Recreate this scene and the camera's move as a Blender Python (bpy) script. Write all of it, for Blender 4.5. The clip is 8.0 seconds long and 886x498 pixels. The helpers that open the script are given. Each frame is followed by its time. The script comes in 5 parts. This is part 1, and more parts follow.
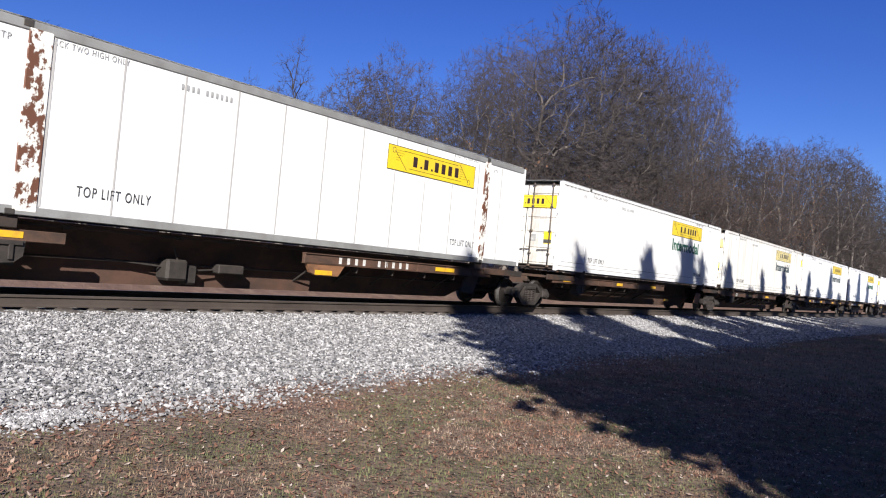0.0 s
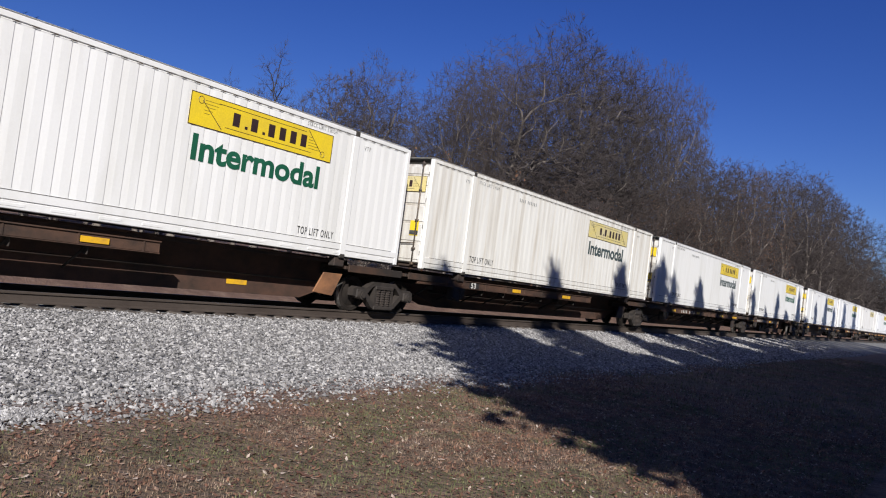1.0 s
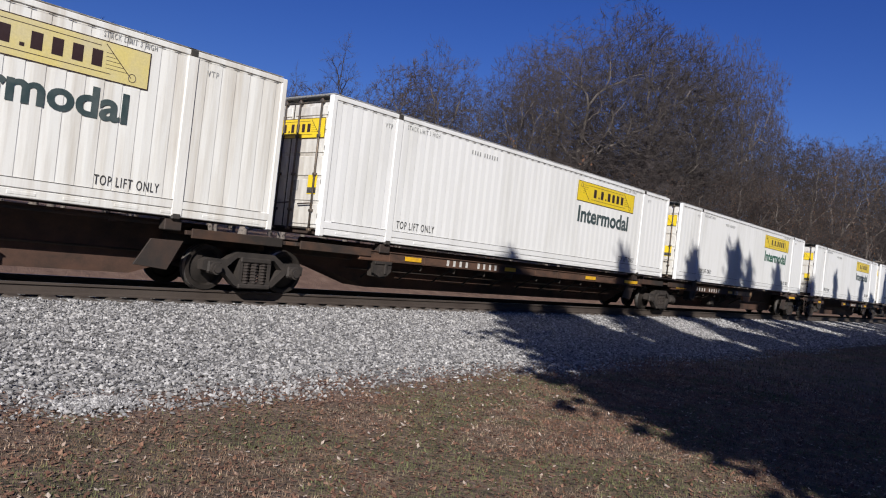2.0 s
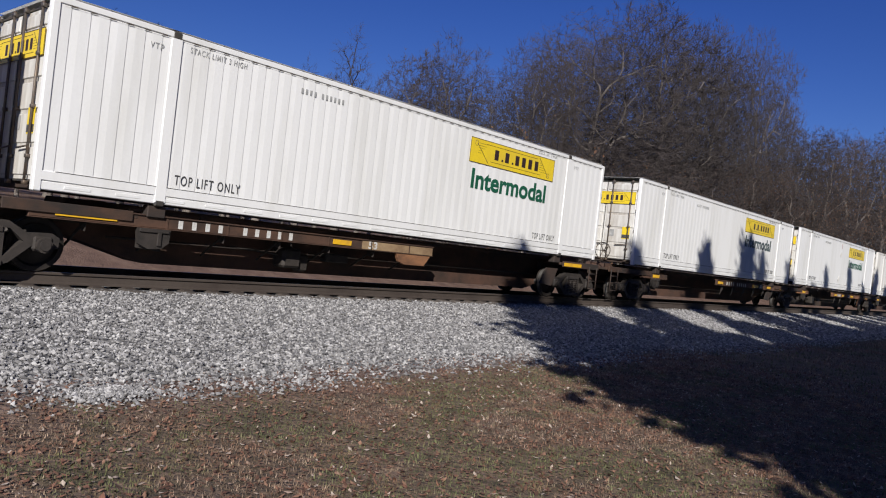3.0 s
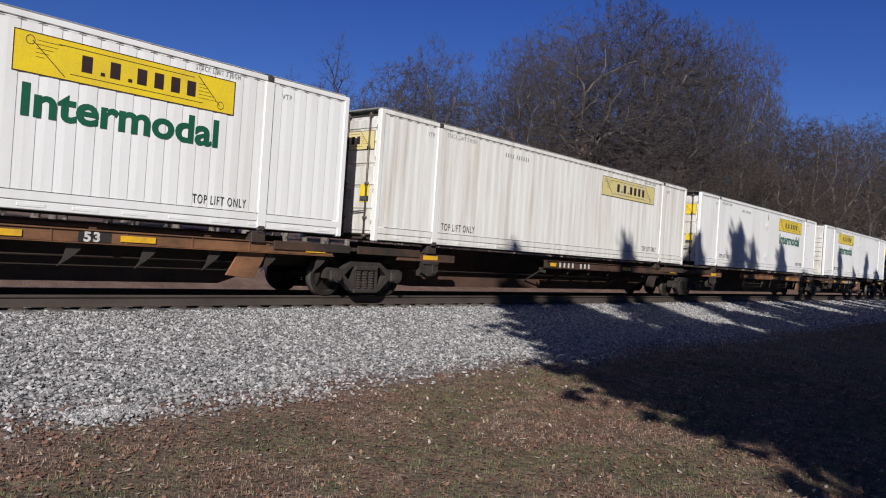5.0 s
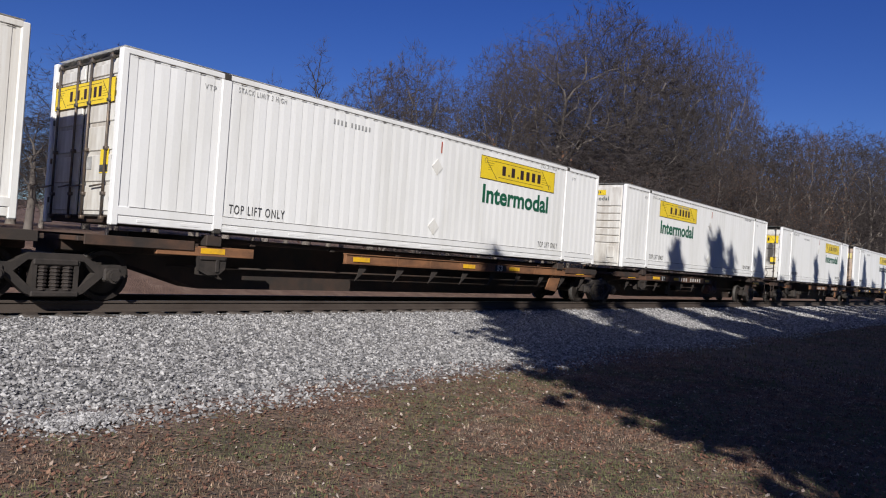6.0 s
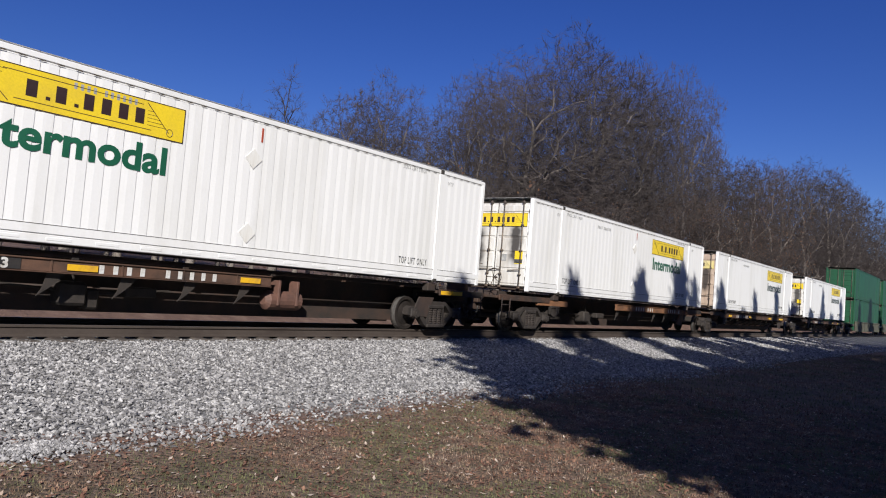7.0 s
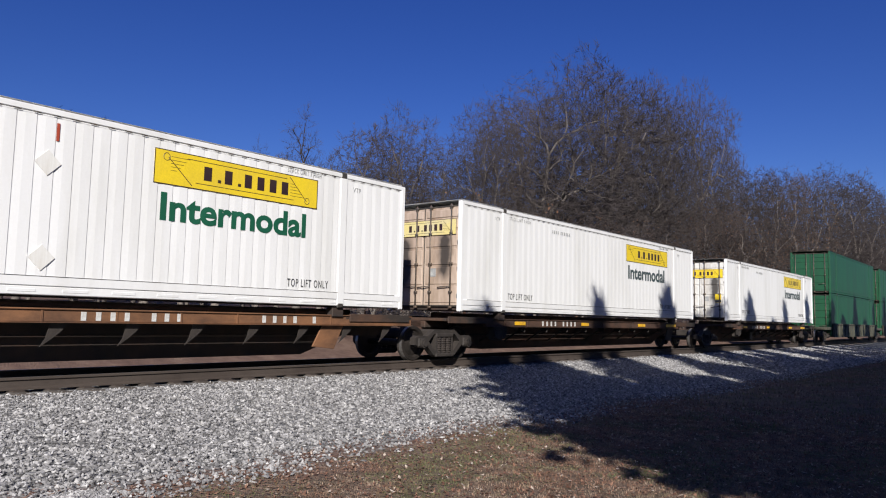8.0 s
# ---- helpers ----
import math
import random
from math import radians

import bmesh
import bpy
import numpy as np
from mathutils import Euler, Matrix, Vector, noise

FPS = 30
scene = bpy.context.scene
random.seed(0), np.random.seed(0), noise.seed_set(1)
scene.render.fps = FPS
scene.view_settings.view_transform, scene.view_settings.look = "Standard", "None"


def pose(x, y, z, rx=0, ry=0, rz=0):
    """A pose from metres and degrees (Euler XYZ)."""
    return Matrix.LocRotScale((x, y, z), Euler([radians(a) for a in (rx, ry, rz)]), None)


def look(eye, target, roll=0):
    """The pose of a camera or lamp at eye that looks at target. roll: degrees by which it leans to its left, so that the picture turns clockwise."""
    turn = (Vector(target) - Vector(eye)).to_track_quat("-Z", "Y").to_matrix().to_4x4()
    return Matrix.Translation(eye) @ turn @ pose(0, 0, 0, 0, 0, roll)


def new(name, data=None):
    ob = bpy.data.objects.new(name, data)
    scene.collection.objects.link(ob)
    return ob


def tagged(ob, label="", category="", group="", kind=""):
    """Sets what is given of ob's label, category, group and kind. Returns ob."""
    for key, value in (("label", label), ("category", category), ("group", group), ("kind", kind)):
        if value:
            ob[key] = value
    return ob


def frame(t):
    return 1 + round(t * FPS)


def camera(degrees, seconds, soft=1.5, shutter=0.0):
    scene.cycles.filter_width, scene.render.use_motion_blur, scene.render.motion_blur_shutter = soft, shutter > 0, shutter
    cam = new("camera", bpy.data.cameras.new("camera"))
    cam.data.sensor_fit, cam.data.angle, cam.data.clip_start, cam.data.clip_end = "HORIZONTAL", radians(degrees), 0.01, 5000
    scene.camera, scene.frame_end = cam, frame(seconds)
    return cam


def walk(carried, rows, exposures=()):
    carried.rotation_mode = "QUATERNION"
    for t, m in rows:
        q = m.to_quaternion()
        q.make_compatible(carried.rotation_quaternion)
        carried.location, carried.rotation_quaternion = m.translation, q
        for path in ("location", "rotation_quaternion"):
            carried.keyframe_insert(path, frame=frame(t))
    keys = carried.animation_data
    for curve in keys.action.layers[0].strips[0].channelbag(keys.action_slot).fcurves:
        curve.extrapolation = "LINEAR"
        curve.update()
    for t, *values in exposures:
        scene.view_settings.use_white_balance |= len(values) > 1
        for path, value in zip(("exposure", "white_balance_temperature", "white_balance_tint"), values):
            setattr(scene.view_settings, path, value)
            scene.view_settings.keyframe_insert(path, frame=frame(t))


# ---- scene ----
cam = camera(61.4, 8.0, soft=1.1)
EYE = (0.0, 0.0, 1.06)
PATH = [
    (0.0, 91.28, -5.26, -52.22), (0.5, 91.04, -4.97, -52.78), (1.0, 92.26, -7.33, -54.19), (1.5, 92.08, -8.16, -52.86),
    (1.7, 90.92, -6.79, -50.17), (2.8, 90.53, -6.06, -48.18), (3.0, 89.98, -6.47, -48.15), (3.5, 88.38, -5.51, -47.38),
    (4.0, 86.67, -6.60, -40.97), (4.5, 89.05, -6.73, -43.81), (5.0, 90.36, -3.81, -48.77), (5.2, 90.31, -3.25, -49.59),
    (6.5, 91.60, -4.64, -51.08), (7.0, 93.20, -4.60, -52.74), (7.5, 95.99, -3.60, -53.27), (8.0, 95.28, -1.32, -50.84)]
walk(cam, [(t, pose(*EYE, rx, ry, rz)) for t, rx, ry, rz in PATH], [(0.0, 0.83), (0.5, 0.46), (1.0, 0.3), (3.0, 0.12), (4.5, 0.08), (6.5, 0.2), (7.0, 0.3), (8.0, 0.31)])

# ---- light ----
SUN_AZ, SUN_EL = 38.0, 28.0          # degrees: behind the camera, back along the track
SUN_DIR = Vector((-math.cos(radians(SUN_AZ)) * math.cos(radians(SUN_EL)), -math.sin(radians(SUN_AZ)) * math.cos(radians(SUN_EL)), math.sin(radians(SUN_EL))))
world = bpy.data.worlds.new("world")
scene.world = world
world.use_nodes = True
wn = world.node_tree.nodes
sky = wn.new("ShaderNodeTexSky")
sky.sky_type, sky.sun_disc = "NISHITA", False
sky.sun_elevation, sky.sun_rotation = radians(SUN_EL), math.atan2(SUN_DIR.x, SUN_DIR.y)
sky.air_density, sky.dust_density, sky.ozone_density = 0.9, 0.0, 6.0
deep = wn.new("ShaderNodeHueSaturation")          # a dry, deep blue winter sky
deep.inputs["Hue"].default_value, deep.inputs["Saturation"].default_value = 0.525, 1.19
world.node_tree.links.new(sky.outputs[0], deep.inputs["Color"])
world.node_tree.links.new(deep.outputs[0], wn["Background"].inputs[0])
wn["Background"].inputs[1].default_value = 0.066
sun = new("sun", bpy.data.lights.new("sun", "SUN"))
sun.data.energy, sun.data.angle, sun.data.color = 5.0, radians(0.5), (1.0, 0.965, 0.905)
sun.matrix_world = look(SUN_DIR * 100, (0, 0, 0))


# ---- materials ----
def shader(name):
    m = bpy.data.materials.new(name)
    m.use_nodes = True
    return m, m.node_tree.nodes, m.node_tree.links, m.node_tree.nodes["Principled BSDF"]


def ramp(n, stops):
    r = n.new("ShaderNodeValToRGB")
    while len(r.color_ramp.elements) < len(stops):
        r.color_ramp.elements.new(0.5)
    for e, (p, c) in zip(r.color_ramp.elements, stops):
        e.position, e.color = p, (*c, 1)
    return r


def noise_node(n, l, scale, detail=6, rough=0.6, stretch=(1, 1, 1)):
    tc = n.new("ShaderNodeTexCoord")
    mp = n.new("ShaderNodeMapping")
    mp.inputs["Scale"].default_value = stretch
    l.new(tc.outputs["Object"], mp.inputs[0])
    t = n.new("ShaderNodeTexNoise")
    t.inputs["Scale"].default_value, t.inputs["Detail"].default_value, t.inputs["Roughness"].default_value = scale, detail, rough
    l.new(mp.outputs[0], t.inputs["Vector"])
    return t


def mix(n, l, fac, a, b, kind="MIX"):
    x = n.new("ShaderNodeMix")
    x.data_type, x.blend_type = "RGBA", kind
    for s, v in ((0, fac), (6, a), (7, b)):
        if isinstance(v, (int, float)):
            x.inputs[s].default_value = v
        elif isinstance(v, tuple):
            x.inputs[s].default_value = (*v, 1)
        else:
            l.new(v, x.inputs[s])
    return x.outputs[2]


def worn(name, base, stain, rough=0.5, metal=0.0, amount=0.5, scale=3.0, stretch=(1, 1, 1), bump=0.15, vary=0.0, grain=0.12, hard=False):
    """Paint or metal with stains at one scale and grain at another."""
    m, n, l, b = shader(name)
    big = noise_node(n, l, scale, 8, 0.65, stretch)
    r = ramp(n, [(0.66 - 0.24 * amount, (0, 0, 0)), (0.69 - 0.24 * amount, (1, 1, 1))] if hard else [(0.5 - 0.2 * amount, (0, 0, 0)), (0.85 - 0.25 * amount, (1, 1, 1))])
    l.new(big.outputs[0], r.inputs[0])
    fine = noise_node(n, l, scale * 22, 4, 0.7)
    g = ramp(n, [(0.3, (1 - grain,) * 3), (0.7, (1 + 0.4 * grain,) * 3)])
    l.new(fine.outputs[0], g.inputs[0])
    col = mix(n, l, r.outputs[0], base, stain)
    col = mix(n, l, 1.0, col, g.outputs[0], "MULTIPLY")
    if vary:
        oi = n.new("ShaderNodeObjectInfo")
        v = ramp(n, [(0, (1 - vary,) * 3), (1, (1 + vary,) * 3)])
        l.new(oi.outputs["Random"], v.inputs[0])
        col = mix(n, l, 1.0, col, v.outputs[0], "MULTIPLY")
    l.new(col, b.inputs["Base Color"])
    b.inputs["Roughness"].default_value, b.inputs["Metallic"].default_value = rough, metal
    if bump:
        bp = n.new("ShaderNodeBump")
        bp.inputs["Strength"].default_value, bp.inputs["Distance"].default_value = bump, 0.01
        l.new(fine.outputs[0], bp.inputs["Height"])
        l.new(bp.outputs[0], b.inputs["Normal"])
    return m


def island(name, stops, rough=0.9, translucent=0.0):
    """Many small pieces in one mesh: colour by piece."""
    m, n, l, b = shader(name)
    ge = n.new("ShaderNodeNewGeometry")
    r = ramp(n, stops)
    l.new(ge.outputs["Random Per Island"], r.inputs[0])
    f = noise_node(n, l, 40, 3)
    g = ramp(n, [(0.3, (0.75,) * 3), (0.7, (1.15,) * 3)])
    l.new(f.outputs[0], g.inputs[0])
    l.new(mix(n, l, 1.0, r.outputs[0], g.outputs[0], "MULTIPLY"), b.inputs["Base Color"])
    b.inputs["Roughness"].default_value = rough
    return m


M = {}
M["white"] = worn("white_paint", (0.82, 0.815, 0.81), (0.69, 0.68, 0.655), 0.45, amount=0.25, scale=0.9, stretch=(1.5, 1, 0.25), bump=0.05, grain=0.03)
M["white_old"] = worn("weathered_white_paint", (0.80, 0.79, 0.76), (0.55, 0.50, 0.43), 0.6, amount=0.36, scale=1.6, stretch=(2.4, 1, 0.16), bump=0.08, grain=0.03)
M["white_smooth"] = worn("smooth_white_panel", (0.82, 0.82, 0.82), (0.72, 0.71, 0.69), 0.4, amount=0.2, scale=0.5, stretch=(1, 1, 0.3), bump=0.03, grain=0.03)
M["door"] = worn("grimy_door_paint", (0.74, 0.73, 0.70), (0.30, 0.25, 0.20), 0.6, amount=0.5, scale=1.1, stretch=(1, 1.6, 0.35), bump=0.1, grain=0.03)
M["door_tan"] = worn("rusty_tan_door_paint", (0.52, 0.37, 0.27), (0.22, 0.14, 0.09), 0.7, amount=0.55, scale=1.2, stretch=(1, 1.6, 0.4), bump=0.1, grain=0.03)
M["grey_rail"] = worn("grey_aluminium_rail", (0.36, 0.36, 0.35), (0.24, 0.23, 0.22), 0.55, 0.3, 0.4, 2.0, (1, 1, 1), 0.1)
M["post_rust"] = worn("rust_bitten_post", (0.76, 0.74, 0.69), (0.13, 0.05, 0.028), 0.75, 0, 0.72, 3.4, (1, 1, 0.7), 0.3, hard=True)
M["black"] = worn("black_steel", (0.025, 0.025, 0.027), (0.06, 0.05, 0.045), 0.6, 0.2, 0.5, 3, (1, 1, 1), 0.2)
M["seam"] = worn("dull_panel_joint", (0.50, 0.49, 0.48), (0.36, 0.34, 0.32), 0.6, 0, 0.5, 2.0, (1, 1, 0.4))
M["gasket"] = worn("dark_gasket", (0.035, 0.033, 0.032), (0.10, 0.08, 0.06), 0.7, 0, 0.5, 4)
M["rod"] = worn("dull_lock_rod", (0.10, 0.095, 0.09), (0.22, 0.15, 0.10), 0.5, 0.5, 0.5, 5)
M["yellow"] = worn("yellow_decal", (0.85, 0.62, 0.03), (0.70, 0.50, 0.05), 0.4, 0, 0.3, 1.2, (1, 1, 1), 0.02)
M["yellow_old"] = worn("faded_yellow_decal", (0.72, 0.60, 0.22), (0.62, 0.55, 0.36), 0.55, 0, 0.5, 1.2, (1, 1, 1), 0.02)
M["ink"] = worn("dark_brown_ink", (0.035, 0.018, 0.02), (0.06, 0.04, 0.04), 0.5, 0, 0.3, 2, (1, 1, 1), 0.0)
M["ink_black"] = worn("black_stencil", (0.03, 0.03, 0.032), (0.12, 0.12, 0.12), 0.6, 0, 0.4, 6, (1, 1, 1), 0.0)
M["ink_grey"] = worn("worn_grey_stencil", (0.28, 0.28, 0.28), (0.55, 0.55, 0.54), 0.6, 0, 0.5, 6, (1, 1, 1), 0.0)
M["green_ink"] = worn("dark_green_lettering", (0.012, 0.10, 0.055), (0.02, 0.13, 0.075), 0.45, 0, 0.3, 2, (1, 1, 1), 0.0)
M["slate_ink"] = worn("weathered_slate_lettering", (0.04, 0.065, 0.07), (0.12, 0.14, 0.14), 0.5, 0, 0.4, 3, (1, 1, 1), 0.0)
M["sill"] = worn("rusty_brown_car_paint", (0.125, 0.064, 0.04), (0.034, 0.024, 0.019), 0.75, 0, 0.6, 1.2, (1, 1, 1.5), 0.25, 0.25)
# near-black base: the shade under the containers is put into this colour
M["sill_dark"] = worn("shade_dark_underframe", (0.03, 0.024, 0.021), (0.075, 0.042, 0.03), 0.8, 0, 0.5, 1.5, (1, 1, 1), 0.3)
# the brown car paint again, darkened for the shaded centre beam
M["sill_deep"] = worn("shade_dimmed_brown_car_paint", (0.10, 0.05, 0.034), (0.03, 0.022, 0.018), 0.8, 0, 0.6, 1.2, (1, 1, 1.5), 0.25)
M["sill_rust"] = worn("orange_rust_car_paint", (0.27, 0.125, 0.058), (0.07, 0.038, 0.025), 0.75, 0, 0.5, 1.0, (1, 1, 2.0), 0.25, 0.2)
M["deck"] = worn("grimy_deck_paint", (0.03, 0.023, 0.019), (0.10, 0.05, 0.03), 0.8, 0, 0.5, 1.3, (1, 1, 1.5), 0.3, 0.25)
M["red"] = worn("red_decal", (0.42, 0.07, 0.035), (0.30, 0.06, 0.04), 0.5, 0, 0.3, 3, (1, 1, 1), 0.02)
M["strip"] = worn("yellow_reflective_strip", (0.85, 0.48, 0.02), (0.55, 0.30, 0.05), 0.45, 0, 0.3, 4, (1, 1, 1), 0.02)
M["white_ink"] = worn("white_stencil", (0.72, 0.72, 0.70), (0.4, 0.35, 0.3), 0.6, 0, 0.5, 9, (1, 1, 1), 0.0)
M["truck"] = worn("dusty_cast_steel", (0.046, 0.037, 0.032), (0.02, 0.017, 0.015), 0.75, 0.1, 0.5, 4, (1, 1, 1), 0.3)
M["wheel"] = worn("dusty_steel_wheel", (0.042, 0.034, 0.03), (0.018, 0.015, 0.013), 0.6, 0.4, 0.5, 4, (1, 1, 1), 0.15)
M["tread"] = worn("polished_tread", (0.42, 0.40, 0.38), (0.2, 0.18, 0.17), 0.35, 0.8, 0.4, 8, (1, 1, 1), 0.05)
M["spring"] = worn("spring_steel", (0.065, 0.052, 0.046), (0.025, 0.02, 0.018), 0.6, 0.3, 0.5, 8)
M["reservoir"] = worn("rust_red_tank", (0.15, 0.075, 0.055), (0.08, 0.045, 0.035), 0.7, 0, 0.5, 4)
M["rail_side"] = worn("brown_rail_steel", (0.085, 0.066, 0.055), (0.05, 0.036, 0.03), 0.75, 0.2, 0.5, 2, (0.5, 1, 1), 0.25)
M["tie"] = worn("grey_timber_tie", (0.12, 0.10, 0.085), (0.06, 0.05, 0.045), 0.9, 0, 0.5, 3, (1, 0.2, 1), 0.4, 0.25)
M["green_box"] = worn("green_container_paint", (0.010, 0.085, 0.036), (0.014, 0.05, 0.028), 0.5, 0, 0.45, 1.0, (1.5, 1, 0.3), 0.05, grain=0.03)
M["tan"] = worn("faded_tan_car_paint", (0.36, 0.25, 0.14), (0.16, 0.09, 0.05), 0.75, 0, 0.5, 1.6, (1, 1, 1.5), 0.2)
M["well"] = worn("olive_well_car_paint", (0.10, 0.10, 0.07), (0.05, 0.045, 0.035), 0.75, 0, 0.5, 1.5)
M["bark"] = worn("grey_bark", (0.20, 0.172, 0.15), (0.09, 0.075, 0.065), 0.95, 0, 0.5, 2.0, (1, 1, 0.3), 0.6, 0.22)
M["twig"] = worn("twig_bark", (0.058, 0.046, 0.043), (0.034, 0.027, 0.025), 0.95, 0, 0.5, 0.6, (1, 1, 1), 0.0, 0.2)
M["russet"] = island("russet_leaves", [(0, (0.09, 0.042, 0.024)), (0.5, (0.14, 0.07, 0.038)), (1, (0.19, 0.11, 0.06))])
M["needle"] = island("dark_evergreen", [(0, (0.016, 0.03, 0.012)), (0.6, (0.028, 0.05, 0.02)), (1, (0.05, 0.07, 0.03))])
M["stone"] = island("crushed_granite", [(0, (0.09, 0.086, 0.087)), (0.3, (0.215, 0.207, 0.207)), (0.75, (0.345, 0.333, 0.33)), (1, (0.53, 0.515, 0.507))])
def grass_material():
    """Blades: tan and brown by blade, green where a patch still grows."""
    m = island("winter_grass", [(0, (0.06, 0.042, 0.028)), (0.35, (0.19, 0.13, 0.09)), (0.75, (0.34, 0.25, 0.185)), (1, (0.43, 0.325, 0.245))])
    n, l = m.node_tree.nodes, m.node_tree.links
    b = n["Principled BSDF"]
    old = b.inputs["Base Color"].links[0].from_socket
    patch = noise_node(n, l, 0.9, 5, 0.65)
    r = ramp(n, [(0.46, (0, 0, 0)), (0.55, (0.85, 0.85, 0.85))])
    l.new(patch.outputs[0], r.inputs[0])
    tuft = noise_node(n, l, 7.0, 4, 0.6)
    g = ramp(n, [(0.38, (0.45, 0.43, 0.42)), (0.6, (1.35, 1.33, 1.3))])
    l.new(tuft.outputs[0], g.inputs[0])
    bare = noise_node(n, l, 1.7, 6, 0.7)
    br = ramp(n, [(0.47, (0, 0, 0)), (0.56, (0.8, 0.8, 0.8))])
    l.new(bare.outputs[0], br.inputs[0])
    c = mix(n, l, br.outputs[0], old, (0.22, 0.115, 0.075))
    c = mix(n, l, r.outputs[0], c, (0.095, 0.118, 0.045))
    l.new(mix(n, l, 1.0, c, g.outputs[0], "MULTIPLY"), b.inputs["Base Color"])
    return m


M["blade"] = grass_material()
M["litter"] = island("fallen_leaves", [(0, (0.07, 0.034, 0.022)), (0.45, (0.19, 0.088, 0.056)), (0.86, (0.28, 0.16, 0.105)), (1, (0.52, 0.44, 0.37))])


def sooty_door(name, base, stain, root):
    """Door paint with two upright smears of exhaust soot, fixed to the container."""
    m = worn(name, base, stain, 0.6, amount=0.45, scale=1.1, stretch=(1, 1.6, 0.35), bump=0.08, grain=0.03)
    n, l = m.node_tree.nodes, m.node_tree.links
    b = n["Principled BSDF"]
    old = b.inputs["Base Color"].links[0].from_socket
    tc = n.new("ShaderNodeTexCoord")
    tc.object = root
    wob = n.new("ShaderNodeTexNoise")
    wob.inputs["Scale"].default_value = 2.2
    l.new(tc.outputs["Object"], wob.inputs["Vector"])
    sx = n.new("ShaderNodeSeparateXYZ")
    l.new(tc.outputs["Object"], sx.inputs[0])

    def calc(op, p, q=0.0):
        x = n.new("ShaderNodeMath")
        x.operation = op
        for k, v in ((0, p), (1, q)):
            if isinstance(v, (int, float)):
                x.inputs[k].default_value = v
            else:
                l.new(v, x.inputs[k])
        return x.outputs[0]

    y = calc("ADD", sx.outputs[1], calc("MULTIPLY", calc("SUBTRACT", wob.outputs[0], 0.5), 0.35))
    total = None
    for at, wide, lo, hi, much in ((0.58, 0.30, 0.75, 2.2, 1.5), (2.05, 0.42, 0.5, 2.1, 1.6)):
        g = calc("MAXIMUM", calc("SUBTRACT", 1.0, calc("MULTIPLY", calc("ABSOLUTE", calc("SUBTRACT", y, at)), 1.0 / wide)), 0.0)
        up = n.new("ShaderNodeMapRange")
        up.inputs[1].default_value, up.inputs[2].default_value = lo, lo + 0.4
        l.new(sx.outputs[2], up.inputs[0])
        dn = n.new("ShaderNodeMapRange")
        dn.inputs[1].default_value, dn.inputs[2].default_value, dn.inputs[3].default_value, dn.inputs[4].default_value = hi - 0.3, hi, 1.0, 0.0
        l.new(sx.outputs[2], dn.inputs[0])
        one = calc("MULTIPLY", calc("MULTIPLY", calc("MULTIPLY", g, up.outputs[0]), dn.outputs[0]), much)
        total = one if total is None else calc("ADD", total, one)
    l.new(mix(n, l, calc("MINIMUM", total, 0.93), old, (0.035, 0.03, 0.028)), b.inputs["Base Color"])
    return m


